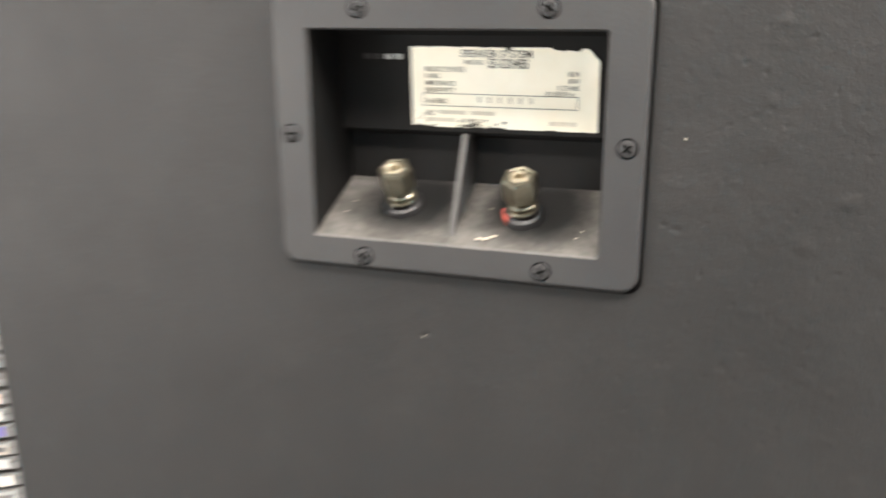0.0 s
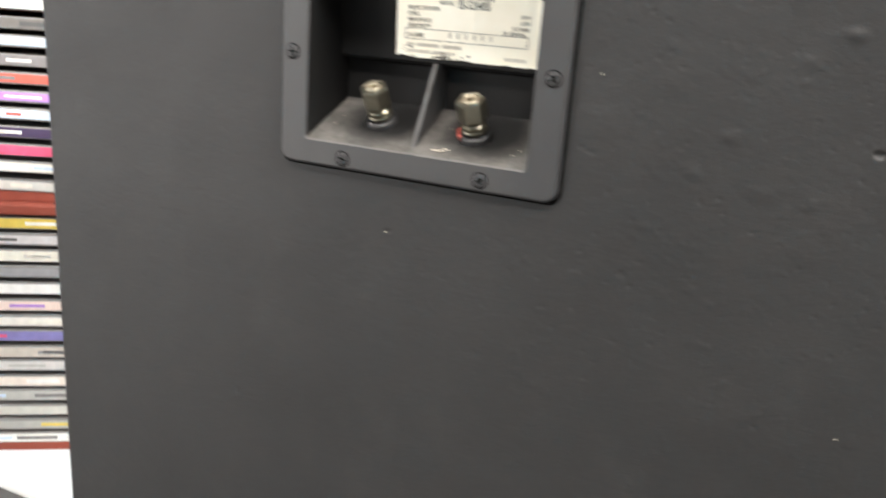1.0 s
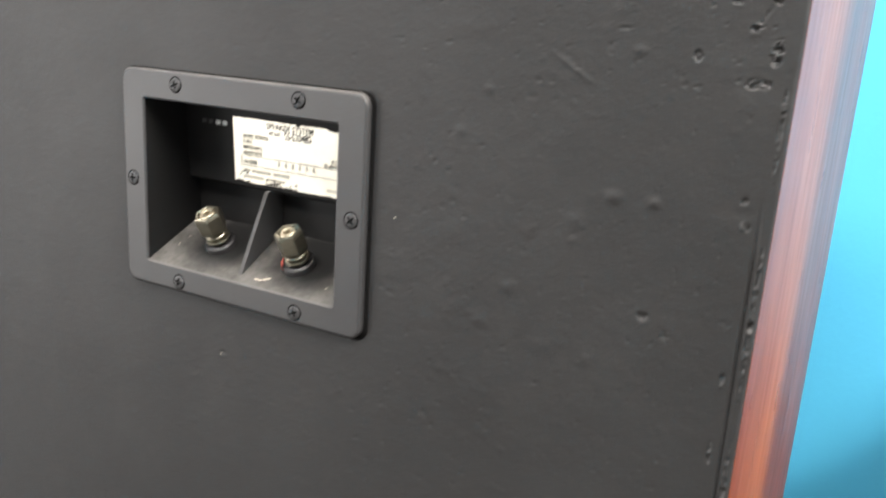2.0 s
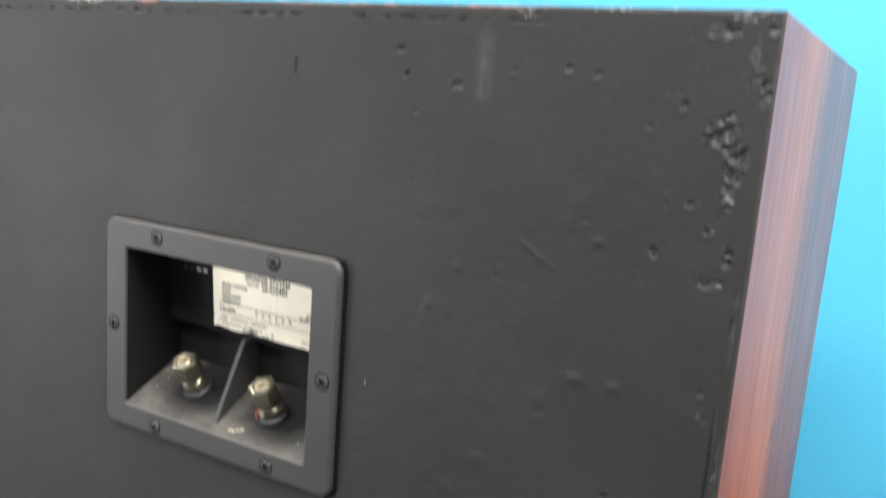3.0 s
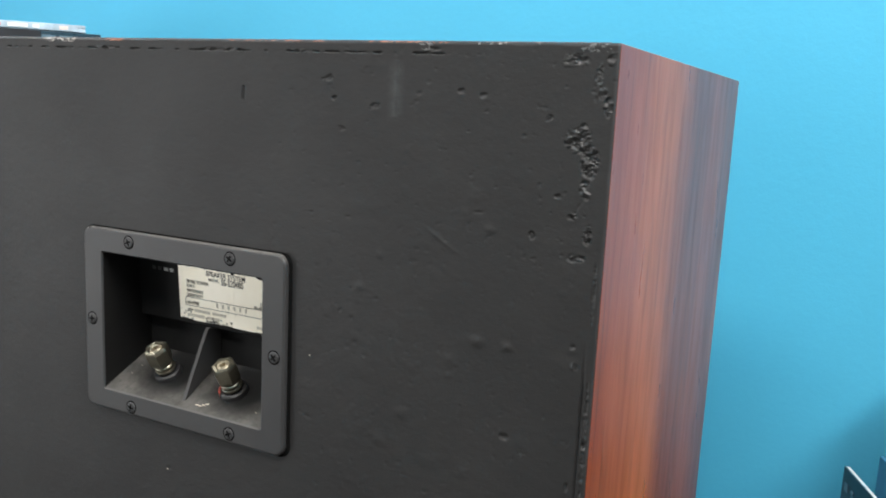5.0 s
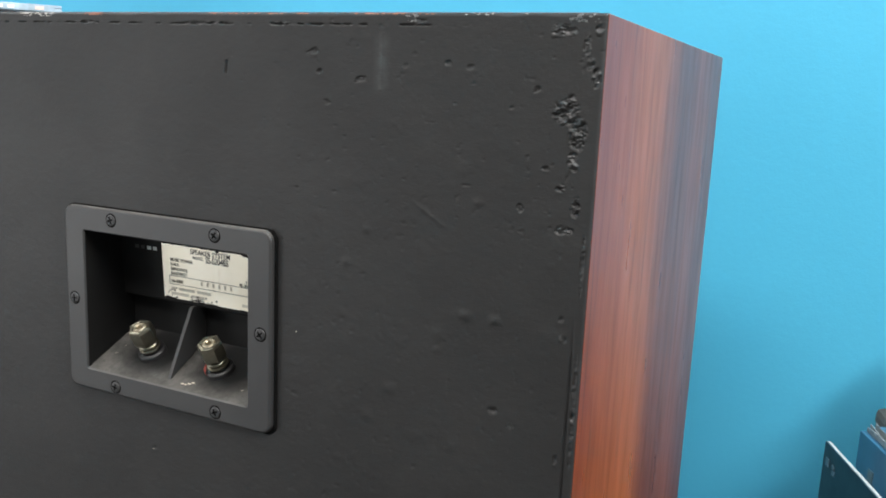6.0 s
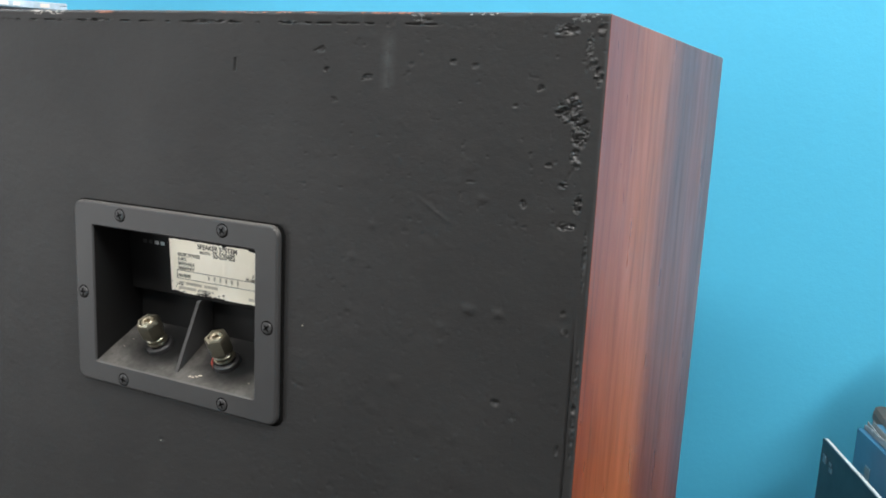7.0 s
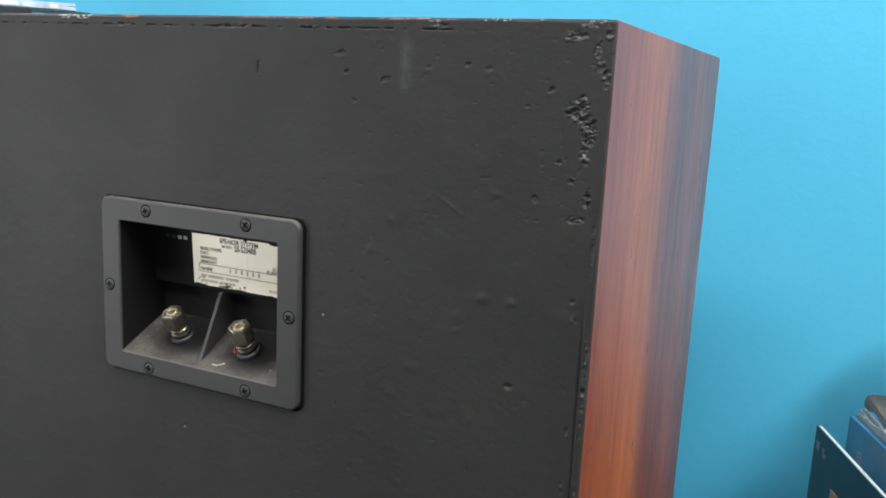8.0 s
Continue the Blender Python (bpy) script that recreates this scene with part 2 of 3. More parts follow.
def add_lathe(bm, profile, sides=24, m=None, index=0, phase=0.0):
    """A turned solid about z from (radius, height) pairs; a radius of 0 closes it."""
    rings = []
    for r, h in profile:
        if r < 1e-7:
            rings.append([bm.verts.new((0, 0, h))])
        else:
            rings.append([bm.verts.new((r * math.cos(phase + k * math.tau / sides), r * math.sin(phase + k * math.tau / sides), h)) for k in range(sides)])
    for a, b in zip(rings, rings[1:]):
        for k in range(sides):
            j = (k + 1) % sides
            quad = [a[k % len(a)], a[j % len(a)], b[j % len(b)], b[k % len(b)]]
            quad = list(dict.fromkeys(quad))
            if len(quad) > 2:
                bm.faces.new(quad).material_index = index
    verts = [v for ring in rings for v in ring]
    if m is not None:
        bmesh.ops.transform(bm, matrix=m, verts=verts)
    return verts


def rounded_loop(x, z0, z1, r, seg=6):
    """Corners of a rounded rectangle in the x-z plane, half width x, anticlockwise."""
    out = []
    for cx, cz, a in ((x - r, z0 + r, -90), (x - r, z1 - r, 0), (-x + r, z1 - r, 90), (-x + r, z0 + r, 180)):
        for k in range(seg + 1):
            t = radians(a + 90 * k / seg)
            out.append((cx + r * math.cos(t), cz + r * math.sin(t)))
    return out


def letters(name, text, size, m, material, parent, label="", depth=0.00012, squeeze=1.0):
    """Raised print from the built-in font, as a mesh, reading along x of the pose m."""
    data = bpy.data.curves.new(name, "FONT")
    data.body, data.size, data.extrude, data.offset = text, size, depth / 2, size * 0.012
    ob = bpy.data.objects.new(name, data)
    me = bpy.data.meshes.new_from_object(ob)
    bpy.data.objects.remove(ob)
    me.materials.clear()
    me.materials.append(material)
    me.transform(m @ Matrix.Diagonal((squeeze, 1, 1, 1)))
    out = new(name, me)
    out.parent = parent
    if label:
        out["label"] = label
    return out


# ---- value noise on arrays ----
def value_noise(x, y, seed):
    xi, yi = np.floor(x).astype(np.int64), np.floor(y).astype(np.int64)
    fx, fy = x - xi, y - yi
    fx, fy = fx * fx * (3 - 2 * fx), fy * fy * (3 - 2 * fy)

    def rnd(a, b):
        h = (a * 374761393 + b * 668265263 + seed * 974634777) & 0xFFFFFFFF
        h = ((h ^ (h >> 13)) * 1274126177) & 0xFFFFFFFF
        return ((h ^ (h >> 16)) & 0xFFFF) / 65535.0

    a, b, c, d = rnd(xi, yi), rnd(xi + 1, yi), rnd(xi, yi + 1), rnd(xi + 1, yi + 1)
    return (a * (1 - fx) + b * fx) * (1 - fy) + (c * (1 - fx) + d * fx) * fy


def fractal(x, y, scale, seed, octaves=4, gain=0.5):
    out, amp, total = 0, 1.0, 0.0
    for k in range(octaves):
        out = out + amp * value_noise(x * scale * 2**k + 17.3 * k, y * scale * 2**k + 5.1 * k, seed + k)
        total += amp
        amp *= gain
    return out / total


# ---- room ----
def slab(name, lo, hi, material, label, bevel=0.0):
    return tagged(mesh_ob(name, box(lo, hi, bevel), material), label, name.split("_")[0], kind="structure")


WALL_Y = 0.46
slab("wall_north", (-3.6, WALL_Y, 0), (3.2, WALL_Y + 0.15, 2.8), M_WALL, "smooth turquoise blue painted room wall")
slab("wall_south", (-3.6, -4.75, 0), (3.2, -4.6, 2.8), M_PALEWALL, "plain off-white painted wall closing the room")
slab("wall_east", (3.2, -4.75, 0), (3.35, WALL_Y + 0.15, 2.8), M_PALEWALL, "plain off-white painted side wall")
west = bmesh.new()
add_box(west, (-3.75, -4.75, 0), (-3.6, WINDOW[0], 2.8))
add_box(west, (-3.75, WINDOW[1], 0), (-3.6, WALL_Y + 0.15, 2.8))
add_box(west, (-3.75, WINDOW[0], 0), (-3.6, WINDOW[1], WINDOW[2]))
add_box(west, (-3.75, WINDOW[0], WINDOW[3]), (-3.6, WINDOW[1], 2.8))
tagged(mesh_ob("wall_west", west, M_PALEWALL), "plain off-white painted wall with a tall window", "wall", kind="structure")
window = thing("window_1", pose(-3.675, WIN_Y, WINDOW[2]), "white framed window letting in daylight", "window", kind="structure")
ww, wh = (WINDOW[1] - WINDOW[0]) / 2 - 0.001, WINDOW[3] - WINDOW[2] - 0.001
for y0, y1, z0, z1 in ((-ww, -ww + 0.05, 0.001, wh), (ww - 0.05, ww, 0.001, wh), (-ww + 0.05, ww - 0.05, 0.001, 0.05), (-ww + 0.05, ww - 0.05, wh - 0.05, wh)):
    part("window_frame", box((-0.03, y0, z0), (0.03, y1, z1), 0.004), M_WHITE, window)
slab("floor", (-3.75, -4.75, -0.1), (3.35, WALL_Y + 0.15, 0), M_FLOOR, "plain grey floor of the room")
slab("ceiling", (-3.75, -4.75, 2.8), (3.35, WALL_Y + 0.15, 2.9), M_CEIL, "plain white painted ceiling")

# unseen lamp housings that carry the room's light; the third holds the added fill
for lx, ly, lz, watts in LAMPS:
    lamp = thing("ceiling_lamp", pose(lx, ly, 2.8), "unseen long white ceiling lamp with slim housing", "lamp", "ceiling lamps")
    part("housing", box((-0.65, -0.2, -0.06), (0.65, 0.2, 0), 0.012), M_WHITE, lamp)
    part("rod", box((-0.02, -0.02, -0.075), (0.02, 0.02, -0.06)), M_WHITE, lamp)

# table under everything
table = thing("table", pose(0, 0, 0), "dark laminate table standing against the turquoise wall", "table")
part("tabletop", box((-1.15, -0.12, TABLE - 0.03), (0.85, WALL_Y - 0.003, TABLE), 0.004), M_TABLE, table)
for lx in (-1.1, 0.76):
    for ly in (-0.08, WALL_Y - 0.07):
        part("leg", box((lx, ly, 0), (lx + 0.05, ly + 0.05, TABLE - 0.03), 0.003), M_TABLE, table)

board = tagged(mesh_ob("shelf_board", box((-1.05, 0.185, TABLE), (-0.215, WALL_Y - 0.006, TABLE + 0.01), 0.002), M_WHITE), "white laminated board lying on the table under the rack", "board")


# ---- loudspeaker ----
X0, X1, DEPTH = -0.195, 0.1885, 0.2634
speaker = thing("loudspeaker", pose(0, 0, 0), "worn loudspeaker cabinet with black back panel and red wood veneer sides", "loudspeaker")
EDGE = 0.0038  # width of the black board edge round the back panel

# pits and dents of the back panel: x, z, radius in mm, depth in mm
PITS = [
    (0.0756, 1.3049, 3.0, 0.7), (0.0781, 1.2974, 2.2, 0.9), (0.0965, 1.2953, 3.0, 0.6), (0.0823, 1.2861, 2.0, 0.6),
    (0.1153, 1.3005, 2.2, 0.4), (0.1322, 1.3020, 2.0, 0.7), (0.1412, 1.3007, 2.4, 0.6), (0.1661, 1.2942, 2.6, 0.8),
    (0.1573, 1.2875, 1.6, 0.7), (0.1708, 1.2678, 1.5, 0.7), (0.1759, 1.2611, 2.0, 0.8), (0.1436, 1.2116, 3.0, -0.8),
    (0.1557, 1.2116, 2.4, -0.8), (0.1802, 1.2159, 2.4, 0.9), (0.1564, 1.1776, 3.2, 0.9), (0.1627, 1.2533, 2.4, 0.7),
    (0.1466, 1.2538, 2.4, -0.5), (0.1010, 1.2389, 2.0, -0.5), (0.0922, 1.2253, 2.6, -0.5), (0.1330, 1.2027, 4.0, -0.5),
    (0.1129, 1.1774, 3.4, -0.5), (-0.0095, 1.1240, 1.6, 0.7), (-0.0829, 1.0351, 1.5, 0.6), (0.1034, 1.1642, 3.0, -0.5),
]
# rough torn places: x, z, half width, half height in mm, and how deep they bite
TORN = [
    (0.1768, 1.2868, 5.0, 5.5, 1.0), (0.1815, 1.2800, 4.6, 7.5, 1.1), (0.1800, 1.2715, 2.4, 3.6, 0.8), (0.1862, 1.2985, 1.6, 4.0, 0.9),
    (0.1822, 1.2555, 2.6, 5.0, 1.0), (0.1785, 1.2470, 4.2, 1.8, 0.8), (0.1768, 1.2615, 1.8, 1.8, 0.9), (0.1735, 1.3135, 5.5, 2.4, 0.6),
    (0.1825, 1.3085, 1.8, 5.5, 0.7), (0.1862, 1.3140, 2.0, 3.5, 0.7), (0.1840, 1.3030, 2.2, 3.0, 0.5), (0.1200, 1.3162, 4.0, 1.2, 0.5),
    (0.1862, 1.2350, 0.9, 16.0, 0.6), (0.1868, 1.1850, 0.9, 30.0, 0.7), (0.1866, 1.1200, 1.0, 34.0, 0.7), (0.1812, 1.2090, 1.8, 1.5, 0.6),
    (0.1815, 1.1640, 1.0, 3.2, 0.8), (0.1812, 1.1400, 0.9, 5.0, 0.7), (0.1635, 1.1730, 2.0, 1.6, 0.5), (0.0200, 1.3150, 14.0, 0.9, 0.6), (-0.045, 1.3150, 12.0, 0.9, 0.6), (0.0620, 1.3150, 10.0, 0.8, 0.5),
]
# bared wood on the upper arris: from x, to x, height in mm, density, material slot
BARED = [(-0.088, -0.062, 1.4, 0.43, 2), (-0.048, -0.032, 0.9, 0.52, 3), (0.020, 0.075, 0.5, 0.46, 3), (0.090, 0.128, 0.5, 0.5, 3), (0.134, 0.152, 0.6, 0.40, 2), (0.157, 0.164, 0.5, 0.46, 2), (0.172, 0.1885, 2.2, 0.44, 4), (0.180, 0.1880, 2.4, 0.34, 2), (0.112, 0.124, 2.6, 0.44, 4)]
ROUND = 0.0011  # worn radius of the painted arrises


def smooth(v, lo, hi):
    u = np.clip((v - lo) / (hi - lo), 0, 1)
    return u * u * (3 - 2 * u)


def back_panel():
    xs = np.concatenate([np.arange(X0 + 0.0002, 0.0275, 0.0009), np.arange(0.028, 0.1598, 0.0005), np.arange(0.160, X1 - 0.0003, 0.0003), [X1 - 0.0001]])
    zs = np.concatenate([np.arange(TABLE + 0.012, 1.0795, 0.0014), np.arange(1.08, 1.2397, 0.0006), np.arange(1.24, SPEAKER_TOP - 0.0002, 0.0003), [SPEAKER_TOP]])
    gx, gz = np.meshgrid(xs, zs)
    h = 0.0004 * (fractal(gx, gz, 22, 3) - 0.5)
    h += 0.00010 * (fractal(gx, gz * 1.6, 160, 11, 3) - 0.5)
    right = np.clip((gx + 0.05) / 0.12, 0.1, 1)
    h += 0.0008 * np.clip(fractal(gx, gz * 1.1, 120, 71, 3) - 0.70, 0, 1) * right
    h -= 0.0016 * np.clip(fractal(gx, gz, 420, 83, 2) - 0.80, 0, 1) * right
    h += 0.0007 * np.clip(fractal(gx * 0.9, gz, 62, 29, 3) - 0.64, 0, 1) * right
    rag = fractal(gx, gz * 1.2, 520, 37, 3, 0.65)
    rubble = np.floor(fractal(gx * 0.9, gz * 1.3, 620, 43, 3, 0.6) * 8) / 8
    for px, pz, r, d in PITS:
        q = np.hypot((gx - px) * 1000 / r, (gz - pz) * 1000 / (0.75 * r))
        if d < 0:
            h -= 0.0006 * d * np.exp(-((q * (0.75 + 0.6 * rag)) ** 2) * 1.3)
            continue
        edge = q * (0.40 + 2.3 * rag)
        hole = 1 - smooth(edge, 0.60, 1.0)
        low = np.exp(-(((gz - pz) * 1000 / r + 0.55) ** 2) * 3) * np.exp(-((gx - px) * 1000 / r) ** 2)
        h += 0.00022 * low * rag - 0.001 * d * hole * (0.25 + 1.1 * rubble)
    torn = np.zeros_like(h)
    for k, (px, pz, rx, rz, bite) in enumerate(TORN):
        q = ((gx - px) * 1000 / rx) ** 2 + ((gz - pz) * 1000 / rz) ** 2
        near = q < 6
        edge = q[near] * (0.20 + 2.0 * fractal(gx[near], gz[near], 190, 200 + 11 * k, 3, 0.6))
        there = np.clip((np.clip(1.2 - edge, 0, 1) - 0.62 * fractal(gx[near], gz[near] * 1.4, 430, 209 + 7 * k, 2)) * 2.2, 0, 1)
        shards = np.floor(7 * fractal(gx[near] * 0.8, gz[near] * 1.5, 520, 203 + 5 * k, 3, 0.6)) / 7
        grit = fractal(gx[near], gz[near], 1500, 207 + k, 2, 0.8) - 0.5
        h[near] += there * bite * (0.0030 * (shards - 0.50) + 0.0005 * grit - 0.0001)
        torn[near] = np.maximum(torn[near], there)
    # open joints between the panel and the boards, painted over in places
    wander = 0.0004 * (fractal(gx, gz, 30, 91, 2) - 0.5)
    joint = np.exp(-(((gx - (X1 - EDGE) - wander) / 0.00045) ** 2)) * (1 - smooth(gz, 1.195, 1.222))
    joint = np.maximum(joint, np.exp(-(((gz - (SPEAKER_TOP - 0.0044) - wander) / 0.00028) ** 2)) * (1 - smooth(gx, 0.115, 0.150)) * smooth(fractal(gx, gz * 0.5, 420, 97, 3, 0.6), 0.42, 0.66))
    h -= 0.0009 * joint
    h += 0.00016 * np.exp(-(((gx - 0.1054) / 0.0008) ** 2)) * ((gz > 1.291) & (gz < 1.312))
    # short dark nick and a low curved ridge
    h -= 0.0008 * np.exp(-(((gx - 0.0333 - 0.06 * (gz - 1.298)) / 0.0004) ** 2)) * (np.abs(gz - 1.2980) < 0.0026)
    h += 0.0003 * np.exp(-(((gx - 0.1273 - (1.2475 - gz) * 1.6) / 0.0014) ** 2)) * np.exp(-(((gz - 1.2475) / 0.003) ** 2))
    worn = ROUND * (0.7 + 0.9 * fractal(gx, gz, 110, 131, 3))
    turn = np.zeros_like(h)
    for d in (X1 - gx, gx - X0, SPEAKER_TOP - gz):
        a = np.clip(worn - d, 0, None)
        turn += worn - np.sqrt(np.maximum(worn**2 - a**2, 0))
    h -= turn
    ny, nx = gx.shape
    idx = np.arange(ny * nx).reshape(ny, nx)
    cx, cz = (gx[:-1, :-1] + gx[1:, 1:]) / 2, (gz[:-1, :-1] + gz[1:, 1:]) / 2
    slot = np.where(torn[:-1, :-1] > 0.5, 1, 0)
    chip = fractal(cx * 0.7, cz * 1.6, 900, 151, 3, 0.6)
    for x0, x1, height, amount, index in BARED:
        fade = smooth(cx, x0, x0 + 0.004) * (1 - smooth(cx, x1 - 0.004, x1 + 0.0005))
        slot = np.where((SPEAKER_TOP - cz < 0.001 * height * (0.3 + fade)) & (chip < amount * fade), index, slot)
    solid = ~((np.abs(cx) < 0.0485) & (cz > 1.155) & (cz < 1.2245))
    quads = np.stack([idx[:-1, :-1], idx[:-1, 1:], idx[1:, 1:], idx[1:, :-1]], -1)[solid]
    me = bpy.data.meshes.new("back_panel")
    me.vertices.add(ny * nx)
    me.vertices.foreach_set("co", np.stack([gx, -h, gz], -1).reshape(-1).astype(np.float32))
    me.loops.add(quads.size)
    me.loops.foreach_set("vertex_index", quads.reshape(-1).astype(np.int32))
    me.polygons.add(len(quads))
    me.polygons.foreach_set("loop_start", np.arange(0, quads.size, 4, dtype=np.int32))
    for m in (M_BLACK, M_TORN, M_RAW, M_RAWRED, M_SCUFF):
        me.materials.append(m)
    me.polygons.foreach_set("material_index", slot[solid].astype(np.int32))
    me.update(calc_edges=True)
    me.validate()
    me.shade_smooth()
    ob = new("back_panel", me)
    ob.parent = speaker
    ob["label"] = "black painted board, pitted, torn and chipped"
    return ob


def board_with_black_edge(name, lo, hi, face_material, label):
    """A cabinet board: veneer on its outer faces, black paint on its rear edge."""
    bm = box(lo, hi, 0.00035, 2)
    ob = part(name, bm, [face_material, M_BLACK], speaker, label)
    for p in ob.data.polygons:
        p.material_index = 1 if p.normal.y < -0.5 else 0
    return ob


board_with_black_edge("side_panel", (X1 - EDGE + 0.0001, 0.0012, TABLE), (X1, DEPTH, SPEAKER_TOP), M_SIDE, "glossy red-brown striped veneer side")
board_with_black_edge("side_panel", (X0, 0.0012, TABLE), (X0 + EDGE - 0.0006, DEPTH, SPEAKER_TOP), M_SIDE, "glossy red-brown striped veneer side")
board_with_black_edge("top_panel", (X0 + EDGE - 0.0004, 0.0012, SPEAKER_TOP - 0.0026), (X1 - EDGE + 0.0004, DEPTH - 0.001, SPEAKER_TOP + 0.0002), M_TOP, "red-brown veneer top with chipped rear edge")
part("bottom_panel", box((X0 + EDGE, 0.001, TABLE), (X1 - EDGE, DEPTH - 0.001, TABLE + 0.012), 0.0005), M_SIDE, speaker)
part("front_baffle", box((X0 + EDGE, DEPTH - 0.014, TABLE + 0.012), (X1 - EDGE, DEPTH - 0.001, SPEAKER_TOP - 0.003), 0.0005), M_COLLAR, speaker)
# dark joint behind the gap between panel and boards
part("inner_frame", box((X0 + EDGE - 0.0005, 0.0022, TABLE + 0.004), (X0 + EDGE + 0.004, 0.02, SPEAKER_TOP - 0.003)), M_SLOT, speaker)
part("inner_frame", box((X1 - EDGE - 0.004, 0.0022, TABLE + 0.004), (X1 - EDGE + 0.0005, 0.02, SPEAKER_TOP - 0.003)), M_SLOT, speaker)
part("inner_frame", box((X0 + EDGE + 0.004, 0.0022, SPEAKER_TOP - 0.008), (X1 - EDGE - 0.004, 0.02, SPEAKER_TOP - 0.0027)), M_SLOT, speaker)


back_panel()

# ---- terminal cup ----
CUP_Z = 1.19
FLANGE = -0.0035


def terminal_cup():
    bm = bmesh.new()
    z0, z1, oz0, oz1 = 1.1466, 1.2337, 1.157, 1.2225
    hw = 0.0587
    loops = [[(x, 0.0006, z) for x, z in rounded_loop(hw, z0, z1, 0.005)]]
    for a in (0, 18, 36, 54, 72, 90):
        t = 0.0013 * (1 - math.cos(radians(a)))
        loops.append([(x, FLANGE + 0.0013 * (1 - math.sin(radians(a))), z) for x, z in rounded_loop(hw - t, z0 + t, z1 - t, 0.005 - t)])
    loops += [
        [(x, FLANGE, z) for x, z in rounded_loop(0.0472, oz0 - 0.0006, oz1 + 0.0006, 0.0012)],
        [(x, FLANGE + 0.0007, z) for x, z in rounded_loop(0.0466, oz0, oz1, 0.0010)],
    ]
    rings = [[bm.verts.new(c) for c in loop] for loop in loops]
    for a, b in zip(rings, rings[1:]):
        for k in range(len(a)):
            j = (k + 1) % len(a)
            bm.faces.new((a[k], a[j], b[j], b[k]))
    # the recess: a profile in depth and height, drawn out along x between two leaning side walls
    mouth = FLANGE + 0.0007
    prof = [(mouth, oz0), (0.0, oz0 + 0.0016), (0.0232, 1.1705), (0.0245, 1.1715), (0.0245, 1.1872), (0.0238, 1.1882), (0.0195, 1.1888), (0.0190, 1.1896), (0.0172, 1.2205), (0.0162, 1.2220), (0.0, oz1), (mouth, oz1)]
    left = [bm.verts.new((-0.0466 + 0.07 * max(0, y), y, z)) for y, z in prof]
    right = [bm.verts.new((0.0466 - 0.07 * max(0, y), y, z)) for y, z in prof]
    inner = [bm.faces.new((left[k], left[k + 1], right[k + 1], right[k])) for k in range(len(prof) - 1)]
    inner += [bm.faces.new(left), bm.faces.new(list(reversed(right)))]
    # inner faces take the plastic darkened for shade
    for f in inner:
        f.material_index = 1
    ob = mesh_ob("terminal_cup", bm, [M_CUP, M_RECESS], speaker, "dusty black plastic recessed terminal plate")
    return ob


cup = terminal_cup()


def flange_shadow():
    """A black strip added under the cup's flange as its painted shadow."""
    bm = bmesh.new()
    loops = [[bm.verts.new((x, y, z)) for x, z in rounded_loop(0.0587 + out, 1.1466 - out, 1.2337 + out * 0.4, 0.005, 8)] for out, y in ((-0.006, -0.0011), (0.0006, -0.0011), (0.0011, -0.0006), (0.0011, 0.0008))]
    for a, b in zip(loops, loops[1:]):
        for k in range(len(a)):
            j = (k + 1) % len(a)
            bm.faces.new((a[k], a[j], b[j], b[k]))
    return part("flange_shadow", bm, M_SLOT, cup, "black strip standing for the flange's shadow", True)


flange_shadow()


def rib():
    """The upright rib that parts the two posts."""
    bm = bmesh.new()
    side = [(0.0002, 1.1585), (0.0222, 1.1712), (0.0243, 1.1722), (0.0243, 1.1870), (0.0185, 1.1890), (0.0163, 1.1895), (0.0150, 1.1885)]
    loops = [[bm.verts.new((x, y, z)) for y, z in side] for x in (-0.0014, 0.0004)]
    bm.faces.new(loops[0])
    bm.faces.new(list(reversed(loops[1])))
    for k in range(len(side)):
        j = (k + 1) % len(side)
        bm.faces.new((loops[0][k], loops[0][j], loops[1][j], loops[1][k]))
    return part("rib", bm, M_CUP, cup, "grey-edged plastic rib")


rib()


def screw_mesh():
    bm = bmesh.new()
    add_lathe(bm, [(0.0033, -0.0006), (0.0033, 0.0001), (0.0031, 0.0004), (0.0020, 0.0006), (0.0, 0.0006)], 24)
    # raised bars, near black to paint the shade of a cross slot
    for a in (20, 110):
        add_box(bm, (-0.0021, -0.00048, 0.0003), (0.0021, 0.00048, 0.00070), 0, 1, pose(0, 0, 0, 0, 0, a), 1)
    bmesh.ops.recalc_face_normals(bm, faces=bm.faces)
    # washer-like ring round the head, blackened for the countersink's shade
    add_lathe(bm, [(0.0041, -0.0002), (0.0040, 0.00008), (0.0036, 0.00008), (0.0034, 0.00001), (0.00325, 0.00001)], 24, None, 1)
    me = bpy.data.meshes.new("screw")
    bm.to_mesh(me)
    bm.free()
    me.materials.append(M_SCREW)
    me.materials.append(M_SLOT)
    return me


SCREW = screw_mesh()
for k, (x, z) in enumerate(((-0.0292, 1.2289), (0.0297, 1.2288), (-0.0535, 1.19), (0.0535, 1.19), (-0.0292, 1.1508), (0.0295, 1.1510))):
    s = new("screw", SCREW)
    s.parent = cup
    s.matrix_local = pose(x, FLANGE, z, 90, 0, 0) @ pose(0, 0, 0, 0, 0, 37 * k) @ Matrix.Diagonal((0.78, 0.78, 0.9, 1))


